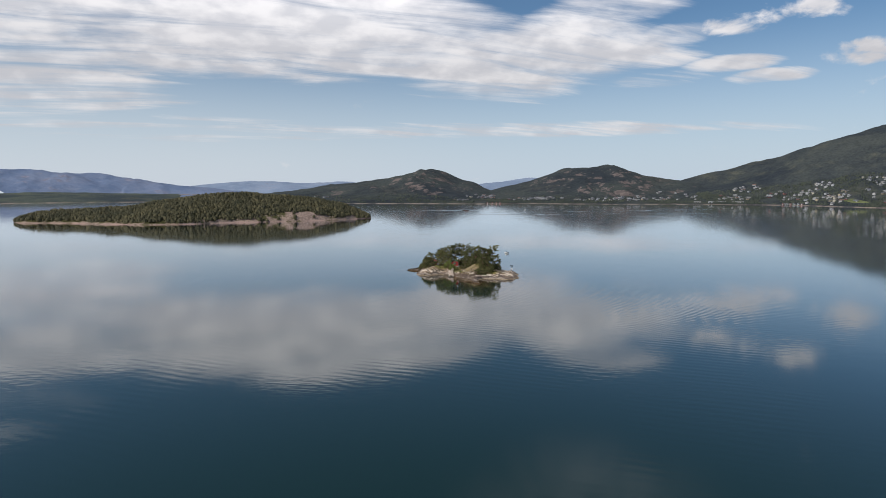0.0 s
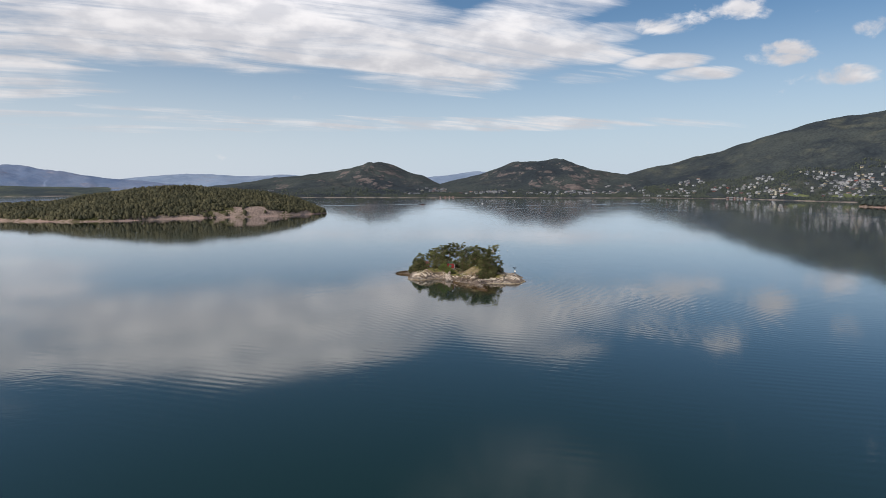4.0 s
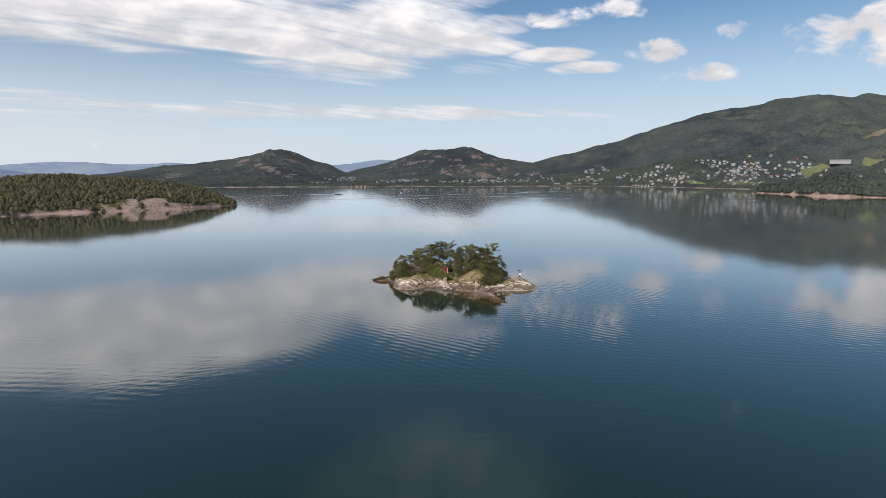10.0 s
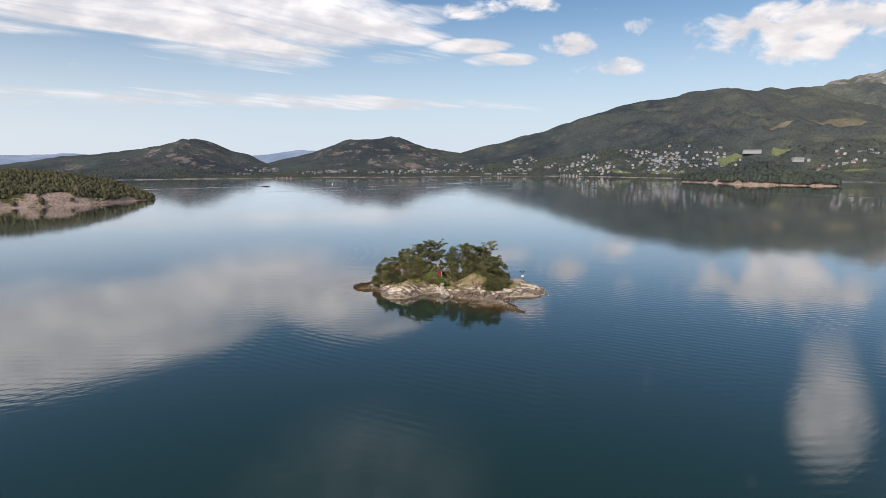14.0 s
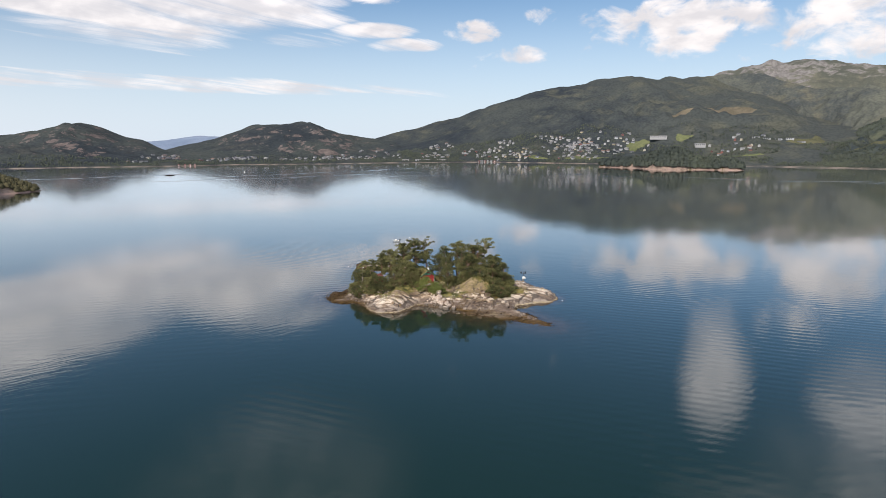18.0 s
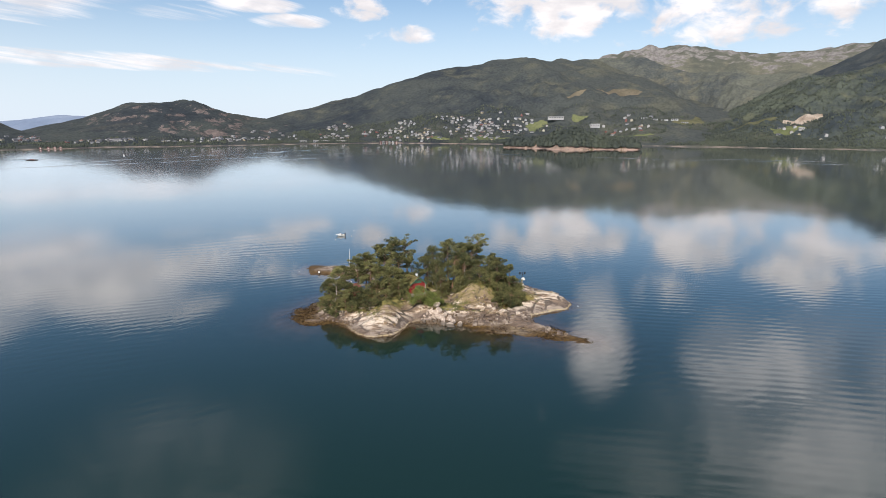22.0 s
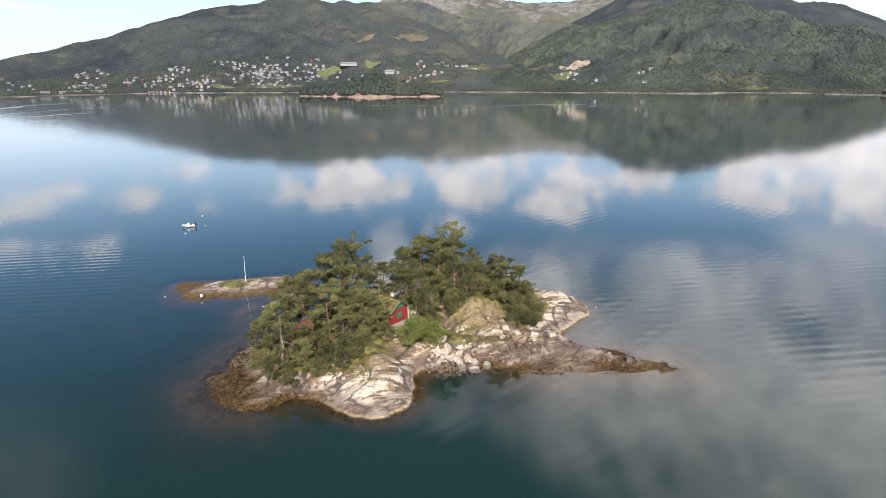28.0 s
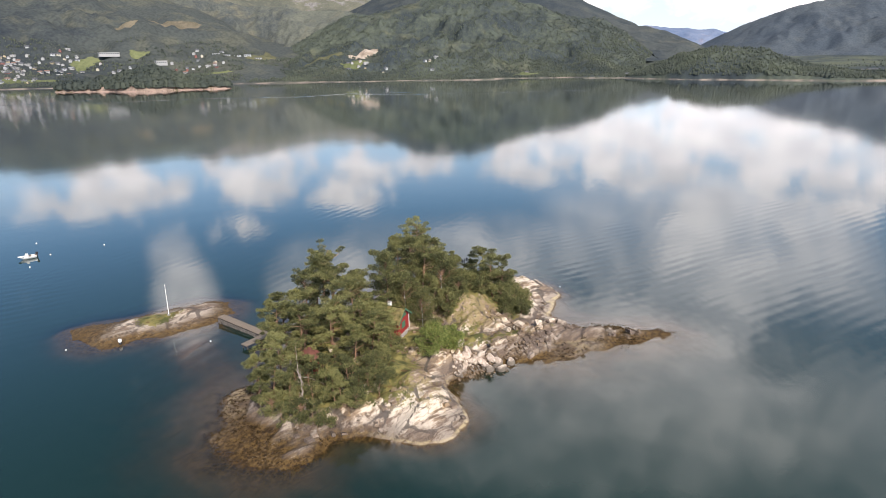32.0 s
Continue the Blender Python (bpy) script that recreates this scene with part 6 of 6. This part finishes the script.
# ---- broken slabs lying on the bare rock ----
rng = np.random.default_rng(19)
n = 4200
x, y = rng.uniform(-27, 34, n), rng.uniform(-44, 14, n)
zz, ss = islet_z(x, y)
keep = (zz > 0.35) & (ss > 0.4) & (np.clip((ss - 2.6) / 3.0, 0, 1) * (0.95 + 0.3 * fractal(x, y, 7, 3, 91)) < 0.75) & (fractal(x, y, 6, 3, 29) > -0.15)
keep = keep & ((x + 12.5) ** 2 + (y + 4) ** 2 > 16) & (rng.uniform(0, 1, n) < 0.72 - 0.45 * np.clip((x - 10) / 8, 0, 1) - 0.25 * (x < -10) - 0.25 * (y < -27) + 0.25 * ((x < 9) & (y < -16) & (y > -27)))
x, y, zz = x[keep], y[keep], zz[keep]
n = len(x)
corner = np.array([(a_, b_, c_) for c_ in (-1, 1) for b_ in (-1, 1) for a_ in (-1, 1)], float)
block = (x > -2) & (x < 11) & (y > -28.5) & (y < -16.5)
size = (rng.uniform(0.16, 0.55, n) * np.where(block, rng.uniform(0.9, 2.0, n), 1.0))[:, None, None] * np.stack([rng.uniform(0.9, 1.9, n), rng.uniform(0.6, 1.1, n), rng.uniform(0.35, 0.75, n)], -1)[:, None, :]
v = corner[None] * size * rng.uniform(0.72, 1.12, (n, 8, 3))
v[:, 4:, :2] *= rng.uniform(0.65, 0.95, (n, 1, 2))
v[..., 2] += v[..., 0] * rng.normal(size=(n, 1)) * 0.22 + v[..., 1] * rng.normal(size=(n, 1)) * 0.22
a_ = (rng.normal(size=n) * 0.35 + 0.65)[:, None]
w = np.stack([v[..., 0] * np.cos(a_) - v[..., 1] * np.sin(a_) + x[:, None], v[..., 0] * np.sin(a_) + v[..., 1] * np.cos(a_) + y[:, None], v[..., 2] + zz[:, None] + 0.04], -1)
side = np.array([(0, 1, 3, 2)[::-1], (4, 5, 7, 6), (0, 1, 5, 4), (1, 3, 7, 5), (3, 2, 6, 7), (2, 0, 4, 6)])
slab_me = mesh_np("broken_rock", w.reshape(-1, 3), (side[None] + (np.arange(n) * 8)[:, None, None]).reshape(-1, 4), ROCK, False)
set_attr(slab_me, "slab", np.repeat(rng.uniform(0.0, 0.75, n), 8))
set_attr(slab_me, "wet", np.repeat((cove_wet(x, y) + 0.4 * (y < -25)) * np.where(block, rng.uniform(0.3, 1.0, n), 1.0), 8))
tagged(new("broken_rock", slab_me), "loose angular slabs of pale gneiss scattered over the shore", "rocks", kind="stuff")

# ---- the shore town ----
HOUSE_WALL = [plain("white_house_paint", (0.37, 0.365, 0.36), 0.7, 0.08, 0.4), plain("ochre_house_paint", (0.40, 0.33, 0.22), 0.7, 0.15, 0.4), plain("red_house_paint", (0.26, 0.10, 0.08), 0.7, 0.15, 0.4),
              plain("grey_house_paint", (0.40, 0.41, 0.42), 0.7, 0.1, 0.4), plain("cream_house_paint", (0.46, 0.42, 0.33), 0.7, 0.1, 0.4)]
HOUSE_ROOF = [plain("slate_roof", (0.10, 0.10, 0.11), 0.7, 0.2, 0.5), plain("tile_roof", (0.22, 0.13, 0.10), 0.8, 0.2, 0.5), plain("pale_roof", (0.34, 0.33, 0.32), 0.6, 0.15, 0.5)]
NAMES = ("white", "ochre", "red", "grey", "cream")
ROOFS = ("dark slate", "red tiled", "pale")


def house(wall, roof, w, deep, eave, top, windows=3):
    h = thing("house", pose(0, 0, -500), f"{NAMES[wall]} wooden house with {ROOFS[roof]} roof above the shore", "house", "houses of the shore town")
    part("wall", prism(bmesh.new(), ((-w / 2, -3), (w / 2, -3), (w / 2, eave), (0, top), (-w / 2, eave)), deep, Matrix.Translation((0, -deep / 2, 0))), HOUSE_WALL[wall], h)
    o = 0.6
    k = (top - eave) / (w / 2)
    part("roof", prism(bmesh.new(), ((-w / 2 - o, eave - k * o + 0.05), (0, top + 0.05), (w / 2 + o, eave - k * o + 0.05), (w / 2 + o, eave - k * o + 0.4), (0, top + 0.45), (-w / 2 - o, eave - k * o + 0.4)),
                       deep + 1.2, Matrix.Translation((0, -deep / 2 - 0.6, 0))), HOUSE_ROOF[roof], h)
    for i in range(windows):
        part("window", box(bmesh.new(), -w / 2 + (i + 0.5) * w / windows, -deep / 2, eave * 0.45, 1.3, 0.12, 1.4), GLASS, h)
        part("window", box(bmesh.new(), -w / 2, -deep / 2 + (i + 0.5) * deep / windows, eave * 0.45, 0.12, 1.3, 1.4), GLASS, h)
    part("chimney", box(bmesh.new(), w * 0.12, deep * 0.1, top + 0.3, 0.8, 0.8, 1.6), STONE, h)
    return h


KITS = [house(0, 0, 6.5, 9, 2.8, 4.6), house(0, 1, 6.5, 9.5, 2.7, 4.4), house(1, 0, 6, 8, 2.6, 4.2), house(2, 0, 6, 8, 2.6, 4.2), house(3, 0, 6.5, 10, 2.7, 4.2), house(0, 2, 7, 11, 2.8, 4.2), house(4, 0, 6.5, 9, 2.8, 4.4)]
first = [True] * len(KITS)
for q in spots:
    i = int(rng_h.choice(len(KITS), p=(0.32, 0.08, 0.08, 0.08, 0.18, 0.16, 0.10)))
    m = pose(q[0], q[1], q[2] - 0.2, 0, 0, rng_h.choice((20, 35, -55, 110, 125)) + rng_h.normal() * 8)
    if first[i]:
        KITS[i].matrix_basis, first[i] = m, False
    else:
        copy_thing(KITS[i], m)


def long_building(name, x, y, z, turn, w, deep, h_, label, wall=0, roof=2):
    b = thing(name, pose(x, y, z, 0, 0, turn), label, "building")
    part("wall", box(bmesh.new(), 0, 0, h_ / 2 - 2, w, deep, h_ + 4, 0.1), HOUSE_WALL[wall], b)
    part("roof", box(bmesh.new(), 0, 0, h_ + 0.3, w + 1.5, deep + 1.5, 0.7, 0.1), HOUSE_ROOF[roof], b)
    for k in range(int(w / 5)):
        part("window", box(bmesh.new(), -w / 2 + 2.5 + k * 5, -deep / 2, h_ * 0.55, 2.6, 0.2, 1.8), GLASS, b)
    return b


for name, x, y, turn, w, deep, h_, label, wall, roof in (
        ("school_building", 1332, 1001, -42, 46, 11, 6.5, "long white school building above green fields", 0, 2), ("sports_hall", 1355, 880, -38, 27, 13, 7.5, "large white hall above the shore woods", 0, 2)):
    long_building(name, x, y, on_slope(RIDGE, x, y)[2][2], turn, w, deep, h_, label, wall, roof)
for k in range(5):
    x, y = 1452 + k * 15, 782 - k * 22
    long_building("row_houses", x, y, on_slope(RIDGE, x, y)[2][2], -52, 18, 8, 4.5, "grey terraced houses on the slope", 3, 0)
for x, y, turn, w, label, wall in ((770, 1392, -30, 46, "pale quay warehouse at the waterfront", 3), (815, 1358, -35, 26, "white quay warehouse at the waterfront", 0), (716, 1400, -25, 18, "small white quay shed at the waterfront", 0)):
    long_building("quay_building", x, y, 2.5, turn, w, 11, 5.5, label, wall, 2)


def boathouse(x, y, turn, wall):
    b = thing("boathouse", pose(x, y, 1.6, 0, 0, turn), ("red" if wall == 2 else "grey") + " gabled boathouse at the water's edge", "boathouse", "boathouses")
    part("wall", prism(bmesh.new(), ((-3, -2), (3, -2), (3, 3), (0, 5.4), (-3, 3)), 9, Matrix.Translation((0, -4.5, 0))), HOUSE_WALL[wall], b)
    part("roof", prism(bmesh.new(), ((-3.4, 2.75), (0, 5.5), (3.4, 2.75), (3.4, 3.1), (0, 5.9), (-3.4, 3.1)), 9.8, Matrix.Translation((0, -4.9, 0))), HOUSE_ROOF[0], b)
    part("door", box(bmesh.new(), 0, -4.55, 1.2, 2.6, 0.12, 2.6), GREEN if wall == 3 else WHITE, b)
    b.scale = (0.7, 0.7, 0.7)


for k in range(7):
    q = RIDGE.at(np.array(0.165 + k * 0.006), np.array(0.004))
    boathouse(q[0], q[1], -62, 2 if k % 3 == 0 else 3)
for k in range(4):
    q = HILL_A.at(np.array(0.86 + k * 0.02), np.array(0.004))
    boathouse(q[0], q[1], -5, 2)


# ---- fields, cuttings and clearings on the slopes ----
def patch_build(a_, b_, scale):
    def build(nt):
        co = place(nt)
        n = mth(nt, "ADD", mth(nt, "MULTIPLY", fbm(nt, co, scale, 5), 0.6), mth(nt, "MULTIPLY", fbm(nt, co, scale * 9, 4), 0.4))
        return bsdf(nt, mixc(nt, ramp(nt, n, 0.36, 0.64), a_, b_), 0.95, n, 0.4, 0.5, **{"Specular IOR Level": 0.05})
    return build


MEADOW = mat("meadow_grass", patch_build((0.100, 0.115, 0.055), (0.175, 0.185, 0.090), 0.02))
HAYFIELD = mat("yellow_hayfield", patch_build((0.085, 0.088, 0.050), (0.140, 0.132, 0.075), 0.02))
FELLED = mat("felled_ground", patch_build((0.115, 0.100, 0.070), (0.185, 0.155, 0.110), 0.03))
GRAVEL = mat("cutting_gravel", patch_build((0.26, 0.20, 0.15), (0.44, 0.37, 0.30), 0.05))


LIES = {"meadow": (MEADOW, 1.6), "hayfield": (HAYFIELD, 1.8), "clearing": (FELLED, 1.8), "gravel_cutting": (GRAVEL, 2.2)}


def drape(sl, mx, my, ra, rb, turn, name, label, seed):
    """An uneven rounded patch lying on a slope."""
    a_, r = np.meshgrid(np.linspace(0, 2 * math.pi, 41), np.linspace(0, 1, 9))
    wob = 1 + 0.45 * fractal(np.cos(a_) * 40 + seed * 50, np.sin(a_) * 40, 26, 4, seed)
    ca, sa = math.cos(radians(turn)), math.sin(radians(turn))
    x, y = mx + wob * r * (np.cos(a_) * ra * ca - np.sin(a_) * rb * sa), my + wob * r * (np.cos(a_) * ra * sa + np.sin(a_) * rb * ca)
    s0, u0, _ = on_slope(sl, mx, my)
    steps = np.array([(ds, du) for ds in (-0.03, 0, 0.03) for du in (-0.06, 0, 0.06)])
    near_ = sl.at(s0 + steps[:, 0], u0 + steps[:, 1])[:, :2]
    turn_ = np.linalg.lstsq(near_ - near_.mean(0), steps, rcond=None)[0]
    off = np.stack([x - mx, y - my], -1) @ turn_
    q = sl.at(s0 + off[..., 0], u0 + off[..., 1])
    q[..., 2] += LIES[name][1] - 2.0 * (r > 0.95)
    tagged(new(name, mesh_np(name, q.reshape(-1, 3), grid_faces(41, 9), LIES[name][0])), label, "field", kind="structure")


for n_, (sl, mx, my, ra, rb, turn, name, label) in enumerate(OPEN):
    drape(sl, mx, my, ra, rb, turn, name, label, n_ + 1)
